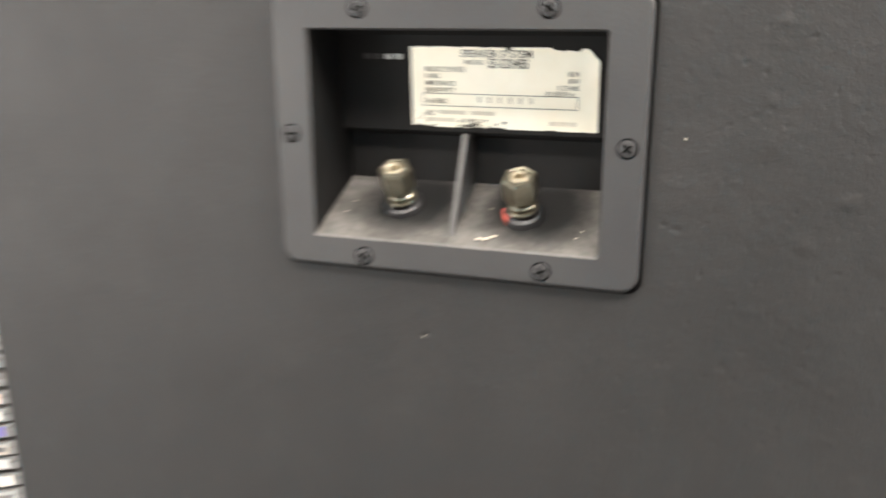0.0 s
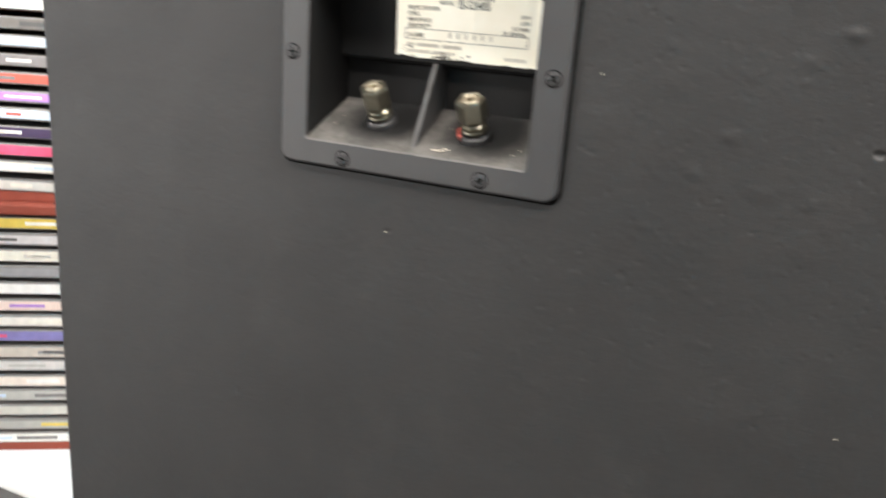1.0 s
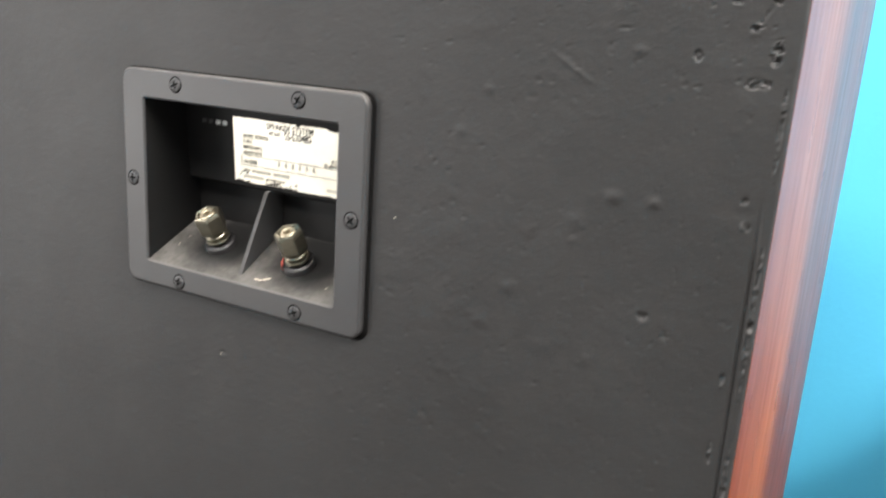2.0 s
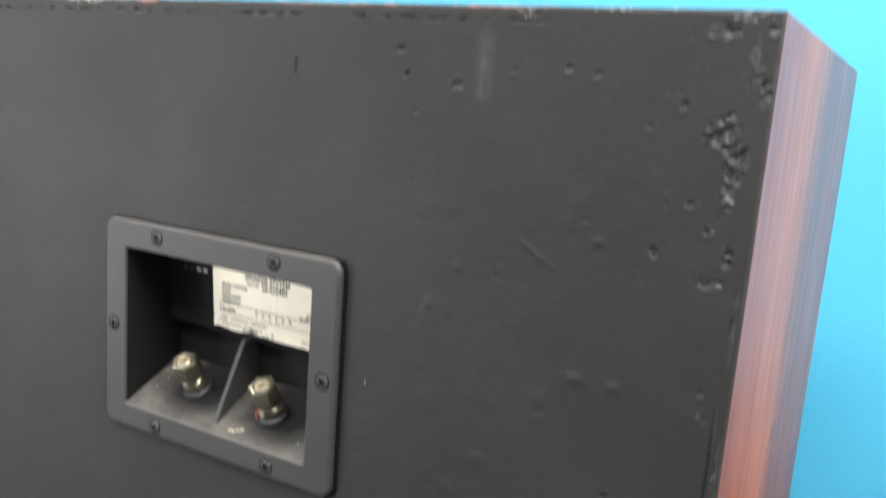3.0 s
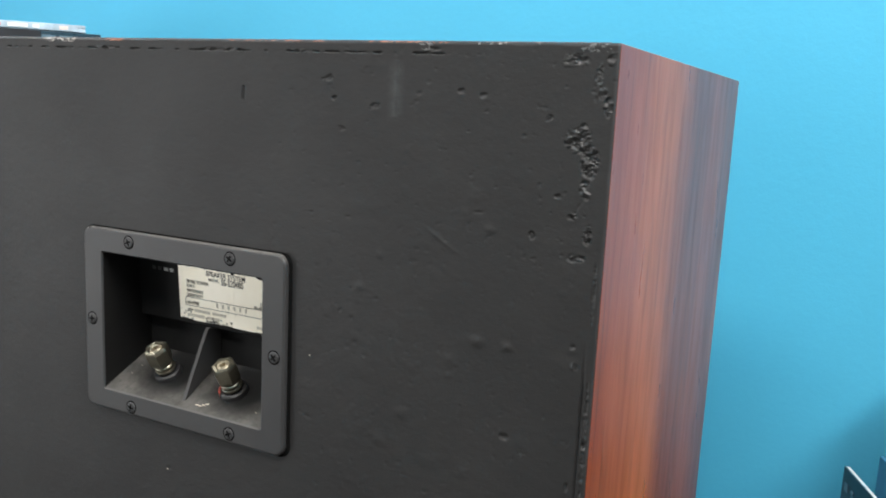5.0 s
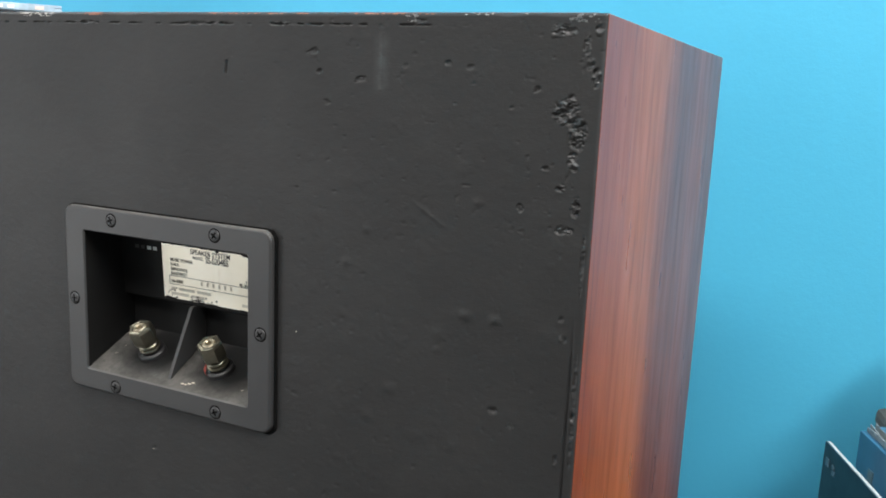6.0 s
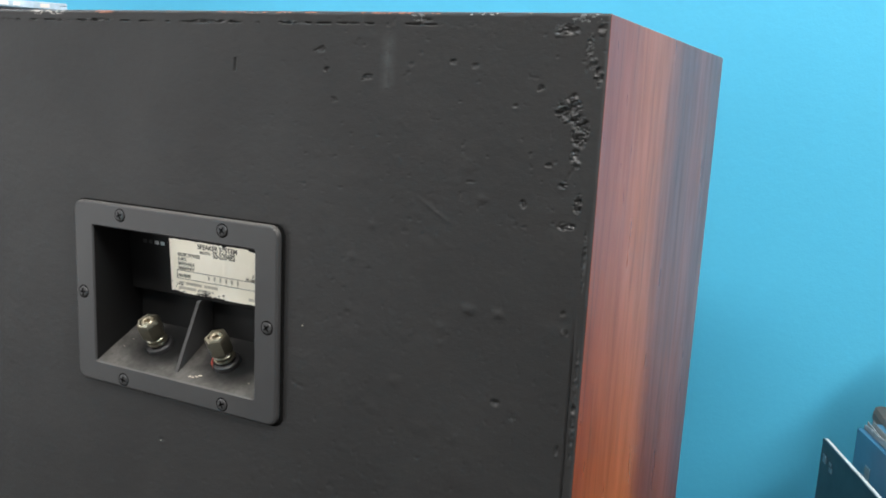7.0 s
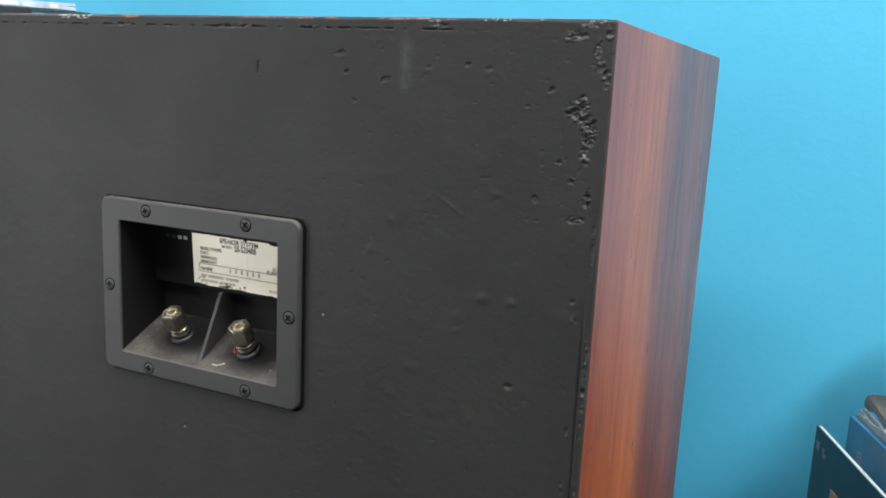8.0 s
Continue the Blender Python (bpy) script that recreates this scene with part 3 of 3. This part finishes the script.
def binding_post(x, y, z, lean, turn, ring_label):
    """A post on the cup's sloping floor: collar, washers and a hexagonal clamp nut with a hollow end."""
    m = pose(x, y, z, lean, 0, 0) @ pose(0, 0, 0, 0, 0, turn)
    bm = bmesh.new()
    add_lathe(bm, [(0.0064, -0.002), (0.0064, 0.0018), (0.0060, 0.0024), (0.0040, 0.0025)], 32, m)
    post = part("binding_post", bm, M_COLLAR, cup, ring_label, True)
    bm = bmesh.new()
    add_lathe(bm, [(0.0036, 0.0022), (0.0036, 0.0034), (0.0047, 0.0036), (0.0050, 0.0042), (0.0047, 0.0048), (0.0037, 0.0050), (0.0037, 0.0060), (0.0045, 0.0062), (0.0047, 0.0066), (0.0042, 0.0071)], 28, m)
    part("washer", bm, M_BRASS, post, "tarnished metal rings")
    bm = bmesh.new()
    add_lathe(bm, [(0.0042, 0.0068), (0.0048, 0.0076), (0.0056, 0.0090), (0.0057, 0.0158), (0.0052, 0.0168), (0.0040, 0.0170), (0.0037, 0.0168), (0.0036, 0.0154), (0.0027, 0.0154)], 6, m)
    part("clamp_nut", bm, M_BRASS, post, "tarnished hexagonal metal nut")
    bm = bmesh.new()
    add_lathe(bm, [(0.0030, 0.0150), (0.0030, 0.0166), (0.0026, 0.0171), (0.0017, 0.0171), (0.0014, 0.0168), (0.0013, 0.0140), (0.0, 0.0139)], 24, m)
    part("stud", bm, M_STUD, post, "bright worn stud end")


binding_post(-0.0207, 0.0118, 1.1648, 30, 8, "black collar with tarnished metal post")
binding_post(0.0207, 0.0106, 1.1643, 28, 27, "black collar with tarnished metal post and red trace")
red = bmesh.new()
add_lathe(red, [(0.0060, 0.0010), (0.0068, 0.0014), (0.0067, 0.0030), (0.0058, 0.0034)], 40, pose(0.0207, 0.0106, 1.1643, 28, 0, 0))
bmesh.ops.delete(red, geom=[f for f in red.faces if not (f.calc_center_median().x < 0.0168 and f.calc_center_median().y < 0.0095)], context="FACES")
part("red_ring", red, M_RED, cup, "worn remnant of a red ring")


def rating_label():
    """The torn paper label, its lines and its words."""
    rng = random.Random(5)
    x0, x1, z0, z1 = -0.0197, 0.0418, 1.1908, 1.2183
    face = lambda z: 0.0190 - 0.0018 * (z - 1.1896) / 0.0309 - 0.00025  # noqa: E731
    n = 110
    low, high = [], []
    bm = bmesh.new()
    for k in range(n + 1):
        u = k / n
        x = x0 + (x1 - x0) * u
        wave = [noise.noise(Vector((u * f, seed, 0.3))) for f, seed in ((5.0, 1.5), (17.0, 4.5), (42.0, 7.5), (6.0, 11.5), (23.0, 15.5), (50.0, 19.5))]
        nick_low = 0.0002 + max(0, 0.0012 * wave[0] + 0.0012 * wave[1] + 0.0006 * wave[2])
        nick_top = 0.0013 + max(0, 0.0016 * wave[3] + 0.0016 * wave[4] + 0.0008 * wave[5])
        nick_top += 0.004 * max(0, u - 0.94) / 0.06
        low.append(bm.verts.new((x, face(z0), z0 + nick_low)))
        high.append(bm.verts.new((x, face(z1), z1 - nick_top)))
    for k in range(n):
        bm.faces.new((low[k], low[k + 1], high[k + 1], high[k]))
    plate = part("rating_label", bm, M_LABEL, cup, "yellowed silver rating label with torn edges")
    tilt = math.degrees(math.atan2(0.0018, 0.0309))

    def at(x, z):
        return pose(x, face(z) - 0.00012, z, 90 + tilt, 0, 0)

    def word(text, x, z, size, ink, squeeze=0.8):
        letters("printed_word", text, size, at(x, z), ink, cup, "", 0.0001, squeeze)

    def bar(x, z, w, h, ink, name="printed_bar"):
        b = box((0, 0, 0), (w, h, 0.00008))
        bmesh.ops.transform(b, matrix=at(x, z), verts=b.verts)
        part(name, b, ink, cup)

    word("SPEAKER SYSTEM", -0.0025, 1.2138, 0.0033, M_INK, 0.93)
    word("MODEL", -0.0013, 1.2115, 0.0020, M_FADED, 0.95)
    word("SS-S204BS", 0.0064, 1.2105, 0.0043, M_INK, 0.72)
    word("MUSIC POWER", -0.0148, 1.2090, 0.0024, M_FADED, 0.84)
    word("R.M.S.", -0.0148, 1.2069, 0.0022, M_FADED, 0.95)
    word("IMPEDANCE", -0.0148, 1.2046, 0.0022, M_FADED, 0.84)
    word("SENSITIVITY", -0.0148, 1.2024, 0.0022, M_FADED, 0.84)
    word("No SERIE", -0.0146, 1.1988, 0.0022, M_FADED, 0.8)
    word("80W", 0.0322, 1.2083, 0.0022, M_FADED)
    word("60W", 0.0322, 1.2061, 0.0022, M_FADED)
    word("8 OHMS", 0.0289, 1.2040, 0.0022, M_FADED, 0.85)
    word("95 dB/W/m", 0.0252, 1.2021, 0.0022, M_FADED, 0.85)
    for x, z, w in ((-0.0148, 1.1953, 0.0022), (-0.0105, 1.1953, 0.0095), (0.0005, 1.1953, 0.0080), (-0.0150, 1.1928, 0.0105), (-0.0030, 1.1928, 0.0075), (0.0265, 1.1928, 0.0085)):
        bar(x, z, w, 0.0013, M_PALEINK)
    for k in range(6):
        bar(0.0030 + 0.0034 * k, 1.1994, 0.0009, 0.0019, M_PALEINK)
    for x, z, w, h in ((-0.0158, 1.2019, 0.0510, 0.0002), (-0.0158, 1.1979, 0.0510, 0.0002), (-0.0158, 1.1979, 0.0002, 0.0040), (0.0352, 1.1979, 0.0002, 0.0042)):
        bar(x, z, w, h, M_INK, "printed_line")
    for k in range(64):
        # dark scuffs where the foil has been scraped off the lower edge
        u = rng.choice((rng.uniform(-0.0195, -0.011), rng.uniform(-0.004, 0.004), rng.uniform(-0.004, 0.012)))
        bar(u, 1.1912 + rng.random() ** 2 * (0.006 if u < -0.011 else 0.0022), rng.uniform(0.0002, 0.0011), rng.uniform(0.0002, 0.0007), M_INK, "scuff")
    for k, w in enumerate((0.0024, 0.0022, 0.0026, 0.0024)):
        bar(-0.0362 + 0.0037 * k, 1.2128, w, 0.0017, M_LOGO if k > 1 else M_CUP, "brand_mark")


rating_label()


def crumb(x, y, z, size, seed, material):
    rng = random.Random(seed)
    bm = bmesh.new()
    bmesh.ops.create_icosphere(bm, subdivisions=1, radius=size)
    for v in bm.verts:
        v.co = Vector((v.co.x * rng.uniform(0.8, 1.9), v.co.y * rng.uniform(0.5, 1.0), v.co.z * rng.uniform(0.2, 0.5)))
    bmesh.ops.transform(bm, matrix=pose(x, y, z, 20, 0, rng.uniform(-30, 30)), verts=bm.verts)
    return part("crumb", bm, material, cup, "pale flake of dirt")


for k, (x, y) in enumerate(((0.0090, -0.0010), (0.0118, 0.0002), (0.0132, 0.0010), (0.0108, -0.0012), (-0.0385, 0.0120), (-0.0395, 0.0070), (0.0095, 0.0130), (0.0405, 0.0060), (0.0390, 0.0030))):
    crumb(x, y, 1.1592 + max(0, y) * 0.505, 0.0007 if k < 4 else 0.00035, 40 + k, M_DIRT)
for k, (x, z) in enumerate(((0.0692, 1.1931), (-0.0098, 1.1238), (0.1615, 1.084))):
    bm = bmesh.new()
    bmesh.ops.create_icosphere(bm, subdivisions=1, radius=0.00030)
    bmesh.ops.transform(bm, matrix=pose(x, -0.0003, z) @ Matrix.Diagonal((1, 0.6, 1.4, 1)), verts=bm.verts)
    part("paint_speck", bm, M_DIRT, speaker, "tiny pale speck")

# ---- rack of discs ----
RACK_BASE, RACK_TOP = TABLE + 0.01, 1.3185
JOINT0, JOINT1 = 0.996, 1.011
RW, RS = 0.164, 0.009  # outer width and board thickness
CORNER = (-0.4775, 0.272)  # upright front right corner, shared by both units


def rack_unit(turn, depth, low, high, rail, label):
    """One unit of the rack: x to the right along its front, y to its back."""
    ob = thing("disc_rack", pose(*CORNER, 0, 0, 0, turn), label, "rack", "stacked disc racks")
    for x0, x1 in ((-RS, 0.0), (-RW, -RW + RS)):
        part("side_board", box((x0, 0.0011, low), (x1, depth, high - rail), 0.0008), M_RACKSIDE, ob)
        part("front_edge", box((x0 + 0.0002, 0.0, low), (x1 - 0.0002, 0.0010, high - rail), 0.0003), M_RACKEDGE, ob, "dark front edge")
    part("back_board", box((-RW + RS, depth - 0.006, low), (-RS, depth, high - rail)), M_RACKSIDE, ob)
    part("base_board", box((-RW + RS, 0.0008, low), (-RS, depth - 0.006, low + 0.010), 0.001), M_RACKSIDE, ob)
    part("top_board", box((-RW - 0.002, -0.003, high - rail), (0.002, depth, high), 0.0025), M_RACKSIDE, ob, "proud moulded top rail")
    return ob


LOWER_TURN, UPPER_TURN, LOWER_DEPTH, UPPER_DEPTH = 34.5, 28.0, 0.20, 0.138
lower = rack_unit(LOWER_TURN, LOWER_DEPTH, RACK_BASE, JOINT1 - 0.004, 0.011, "mahogany stained wooden rack full of disc cases")
upper = rack_unit(UPPER_TURN, UPPER_DEPTH, JOINT1 - 0.004, RACK_TOP, 0.012, "mahogany stained wooden rack stacked on another rack")
CLOUR = [
    (0.80, 0.78, 0.72), (0.10, 0.10, 0.10), (0.80, 0.79, 0.75), (0.16, 0.15, 0.14), (0.55, 0.66, 0.78), (0.20, 0.19, 0.19), (0.62, 0.12, 0.09),
    (0.42, 0.22, 0.60), (0.52, 0.64, 0.80), (0.06, 0.04, 0.09), (0.72, 0.10, 0.20), (0.80, 0.77, 0.68), (0.60, 0.58, 0.54),
    (0.66, 0.50, 0.10), (0.58, 0.56, 0.56), (0.78, 0.76, 0.66), (0.30, 0.30, 0.31), (0.80, 0.79, 0.76), (0.78, 0.62, 0.55), (0.76, 0.72, 0.66),
    (0.22, 0.20, 0.44), (0.55, 0.50, 0.44), (0.62, 0.60, 0.58), (0.78, 0.70, 0.62), (0.46, 0.46, 0.43), (0.56, 0.55, 0.50), (0.40, 0.39, 0.36), (0.78, 0.77, 0.72),
]
SPINE = [plain("spine_paper", c, 0.4, vary=0.10, scale=90, bump=0) for c in CLOUR]
WORDS = ["plain pale", "black", "white", "dark grey", "pale blue", "dark grey", "red", "purple", "sky blue", "dark violet", "pink", "cream", "grey-white",
         "yellow", "silver grey", "cream", "dark grey", "white", "pinkish", "cream", "blue-violet", "beige", "pale grey", "cream and red", "grey", "pale grey", "grey", "white"]
HEIGHTS = [0.6298, 0.6131, 0.5958, 0.5791, 0.5637, 0.5467, 0.5310, 0.5145, 0.4989, 0.4821, 0.4656, 0.4499, 0.4325,
           0.3975, 0.3817, 0.3656, 0.3500, 0.3330, 0.3158, 0.3002, 0.2850, 0.2679, 0.2535, 0.2365, 0.2214, 0.2050, 0.1895, 0.1742]
CW, CD = 0.142, 0.124


def spine_strip(x0, x1, h, material, parent, y=-0.0006, name="spine_paper"):
    bm = box((x0, y, -h / 2), (x1, y + 0.0004, h / 2))
    return part(name, bm, material, parent)


def disc_case(m, height, paper, label, rng, group, name="disc_case", shell=None, marks=1, depth=CD):
    """A jewel case lying flat: shell of two halves, hinge blocks, paper spine with printed marks. Origin: front right corner, mid height."""
    ob = thing(name, m, label, "disc case", group)
    shell = shell or M_CASE
    part("lid", box((-CW, 0.0, height * 0.10), (0, depth, height / 2), 0.0007), shell, ob)
    part("tray", box((-CW, 0.0, -height / 2), (0, depth, height * 0.10 - 0.0003), 0.0007), shell, ob)
    h = height * rng.uniform(0.66, 0.84)
    spine_strip(-CW + 0.006, -0.006 - rng.uniform(0, 0.003), h, paper, ob)
    for k in range(marks):
        a = rng.uniform(-0.10, -0.03)
        spine_strip(a, a + rng.uniform(0.012, 0.04), h * rng.uniform(0.25, 0.45), rng.choice(SPINE), ob, -0.0008, "printed_bar")
    return ob


rng = random.Random(12)
ledges = {lower: [], upper: []}
FULL = HEIGHTS + [0.6466 + 0.0166 * k for k in range(4)]
for k, z in enumerate(FULL):
    z += 0.59
    up = k < 13 or k >= len(HEIGHTS)
    h = 0.0106 if up else 0.0118
    m = pose(*CORNER, 0, 0, 0, UPPER_TURN if up else LOWER_TURN) @ pose(-RS - 0.0012 - rng.uniform(0, 0.0012), 0.001 + rng.uniform(-0.0022, 0.0008), z)
    kind = WORDS[k] if k < len(WORDS) else "plain"
    disc_case(m, h, SPINE[k % len(SPINE)], f"disc case with {kind} paper spine in the wooden rack", rng, "discs in the rack", marks=1 if k % 3 else 2)
    ledges[upper if up else lower].append(z - h / 2)
for unit, depth, low, high in ((lower, LOWER_DEPTH, RACK_BASE + 0.010, JOINT0), (upper, UPPER_DEPTH, JOINT1 + 0.006, RACK_TOP - 0.012)):
    for x0, x1 in ((-RS - 0.0009, -RS), (-RW + RS, -RW + RS + 0.0009)):
        bm = bmesh.new()
        add_box(bm, (x0, 0.004, low), (x1, depth - 0.006, high))
        for z in ledges[unit]:
            add_box(bm, (x0 - 0.006 if x1 == -RS else x0, 0.010, z - 0.0018), (x1 if x1 == -RS else x1 + 0.006, depth - 0.008, z - 0.0001))
        part("slotted_liner", bm, M_LINER, unit, "black slotted inner wall")

# ---- pile on top of the rack ----
PT = RACK_TOP
pile_pose = pose(-0.4455, 0.3470, PT, 0, 0, 50.5)
M_NAVY = plain("dark_blue_card", (0.012, 0.040, 0.060), 0.3, scale=80)
M_BOOKLET = plain("greyed_booklet_paper", (0.34, 0.30, 0.27), 0.6, vary=0.3, scale=150)
M_PALE = plain("pale_blue_print", (0.10, 0.17, 0.21), 0.5, scale=200)
prng = random.Random(3)
for k in range(3):
    c = disc_case(pile_pose @ pose(prng.uniform(-0.001, 0.001), 0.0, 0.0053 + 0.0107 * k), 0.0105, M_NAVY, "dark blue disc case lying in a pile on the rack", prng, "pile of discs on the rack", shell=M_NAVY, marks=0)
    if k:
        spine_strip(-0.038, -0.026, 0.0034, M_PALE, c, -0.0009, "printed_bar")
        spine_strip(-0.058, -0.042, 0.0034, M_PALE, c, -0.0009, "printed_bar")
    else:
        spine_strip(-0.072, -0.069, 0.0036, M_PALE, c, -0.0009, "printed_bar")
        part("white_edge", box((-0.075, -0.0012, 0.0042), (-0.002, 0.0, 0.0050)), M_CREAM, c)
front_pose = pile_pose @ pose(-0.057, -0.024, 0)
for k in range(3):
    bm = box((-0.125 + 0.002 * k, 0.0006 * k, 0.0), (-0.004 * (k % 2), 0.021, 0.0030), 0.0004)
    tagged(mesh_ob("booklet", bm, M_BOOKLET), "thin cream paper booklet lying under a black case", "booklet", "booklets on the rack").matrix_world = front_pose @ pose(0, 0, 0.0031 * k, 0, 0, prng.uniform(-0.4, 0.4))
blackbox = disc_case(front_pose @ pose(0.002, 0.001, 0.0095 + 0.0109), 0.0215, M_DARKCASE, "thick matt black disc box on cream booklets", prng, "", shell=M_DARKCASE, marks=0, depth=0.0205)
M_CLEAR = plain("clear_crystal_plastic", (0.42, 0.52, 0.60), 0.10, vary=0.3, scale=60)
clear = disc_case(pile_pose @ pose(-0.0150, 0.0, 0.0322 + 0.0038), 0.0072, M_CLEAR, "clear plastic disc case with bright paper on top of the pile", prng, "", shell=M_CLEAR, marks=0)
for x, w, c in ((-0.118, 0.022, 0), (-0.092, 0.016, 6), (-0.070, 0.018, 2), (-0.024, 0.008, 18), (-0.048, 0.006, 2)):
    spine_strip(x, x + w, 0.0034, SPINE[c], clear, -0.0010, "printed_bar")

# ---- sleeves standing by the wall ----
M_TEAL = plain("dark_teal_card", (0.010, 0.030, 0.042), 0.45, scale=30)
M_EDGE = plain("grey_card_edge", (0.36, 0.38, 0.38), 0.7, scale=200)
M_BLUE = plain("blue_sleeve_card", (0.030, 0.12, 0.21), 0.35, vary=0.2, scale=18)
M_BROWN = plain("brown_card", (0.30, 0.19, 0.11), 0.7, scale=40)
M_SLEEVE = plain("cloudy_plastic_sleeve", (0.24, 0.27, 0.28), 0.25, vary=0.2, scale=40)
M_LID = plain("dusty_brown_plastic", (0.10, 0.085, 0.072), 0.6, scale=60)
M_BOX = plain("black_box_plastic", (0.02, 0.02, 0.021), 0.5, scale=40)


def sleeve(m, length, top, thick, card, edge, label, ragged=0.0, seed=0):
    """An upright card sleeve on edge; x is its thickness, y runs away from its wall-side corner."""
    ob = thing("card_sleeve", m, label, "sleeve", "sleeves by the wall")
    part("cover", box((0, -length, 0), (thick * 0.4, 0, top), 0.0005), card, ob)
    r = random.Random(seed)
    bm = bmesh.new()
    sheets = 4 if ragged else 1
    for layer in range(sheets):
        a = thick * (0.4 + 0.6 * layer / sheets)
        b = a + (0.0005 if ragged else thick * 0.6)
        n = 22
        row = []
        for k in range(n + 1):
            y = -length + length * k / n + (r.uniform(-0.003, 0.003) if 0 < k < n else 0)
            row.append((y, top + (ragged * r.random() if ragged else -0.0004)))
        for x0, x1 in ((a, b),):
            for (ya, za), (yb, zb) in zip(row, row[1:]):
                v = [bm.verts.new(c) for c in ((x0, ya, 0), (x0, yb, 0), (x0, yb, zb), (x0, ya, za), (x1, ya, 0), (x1, yb, 0), (x1, yb, zb), (x1, ya, za))]
                for q in ((0, 1, 2, 3), (7, 6, 5, 4), (3, 2, 6, 7)):
                    bm.faces.new([v[c] for c in q])
    part("inner_edge", bm, edge, ob, "pale edge of card and plastic")
    return ob


TURN = 21.0
teal = sleeve(pose(0.2733, 0.385, TABLE, 0, 0, TURN), 0.30, 1.0490 - TABLE, 0.004, M_TEAL, M_EDGE, "dark teal card sleeve standing on edge by the wall")
part("printed_mark", box((-0.0006, -0.012, 0.293), (0.0, -0.006, 0.299)), M_PALE, teal)
part("printed_mark", box((-0.0006, -0.024, 0.291), (0.0, -0.019, 0.2945)), M_PALE, teal)
part("printed_mark", box((-0.0006, -0.022, 0.2955), (0.0, -0.018, 0.298)), M_PALE, teal)
part("printed_panel", box((-0.0008, -0.22, 0.05), (0.0, -0.042, 0.276)), M_BROWN, teal, "brown printed panel")
blue = sleeve(pose(0.2955, 0.392, TABLE, 0, 0, TURN), 0.30, 1.0595 - TABLE, 0.012, M_BLUE, M_SLEEVE, "blue card sleeve in cloudy plastic standing on edge", 0.007, 4)
sleeve(pose(0.3075, 0.398, TABLE, 0, 0, TURN), 0.30, 1.063 - TABLE, 0.012, M_BLUE, M_SLEEVE, "blue card sleeve in torn cloudy plastic standing on edge", 0.005, 5)
sleeve(pose(0.3215, 0.402, TABLE, 0, 0, TURN), 0.30, 1.060 - TABLE, 0.014, M_TEAL, M_SLEEVE, "dark sleeve in cloudy plastic standing on edge", 0.004, 6)
part("printed_mark", box((-0.0006, -0.030, 0.275), (0.0, -0.022, 0.300)), M_PALE, blue)
part("printed_mark", box((-0.0006, -0.044, 0.268), (0.0, -0.026, 0.276)), M_PALE, blue)
crate = thing("black_box", pose(0.368, 0.405, TABLE, 0, 0, 12), "black plastic box with a dusty brown lid behind the sleeves", "box")
part("body", box((-0.052, -0.03, 0), (0.10, 0.035, 0.313), 0.003), M_BOX, crate)
part("lid", box((-0.056, -0.034, 0.313), (0.104, 0.039, 0.328), 0.005), M_LID, crate, "dusty brown lid")
# block added out of view, only to cast shade on the wall
case = thing("wall_shade_block", pose(0.368, 0.405, TABLE + 0.328, 0, 0, 12), "unseen black block added on the plastic box to shade the wall", "case")
part("body", box((-0.031, -0.008, 0), (0.10, 0.033, 0.072), 0.004), M_BOX, case)
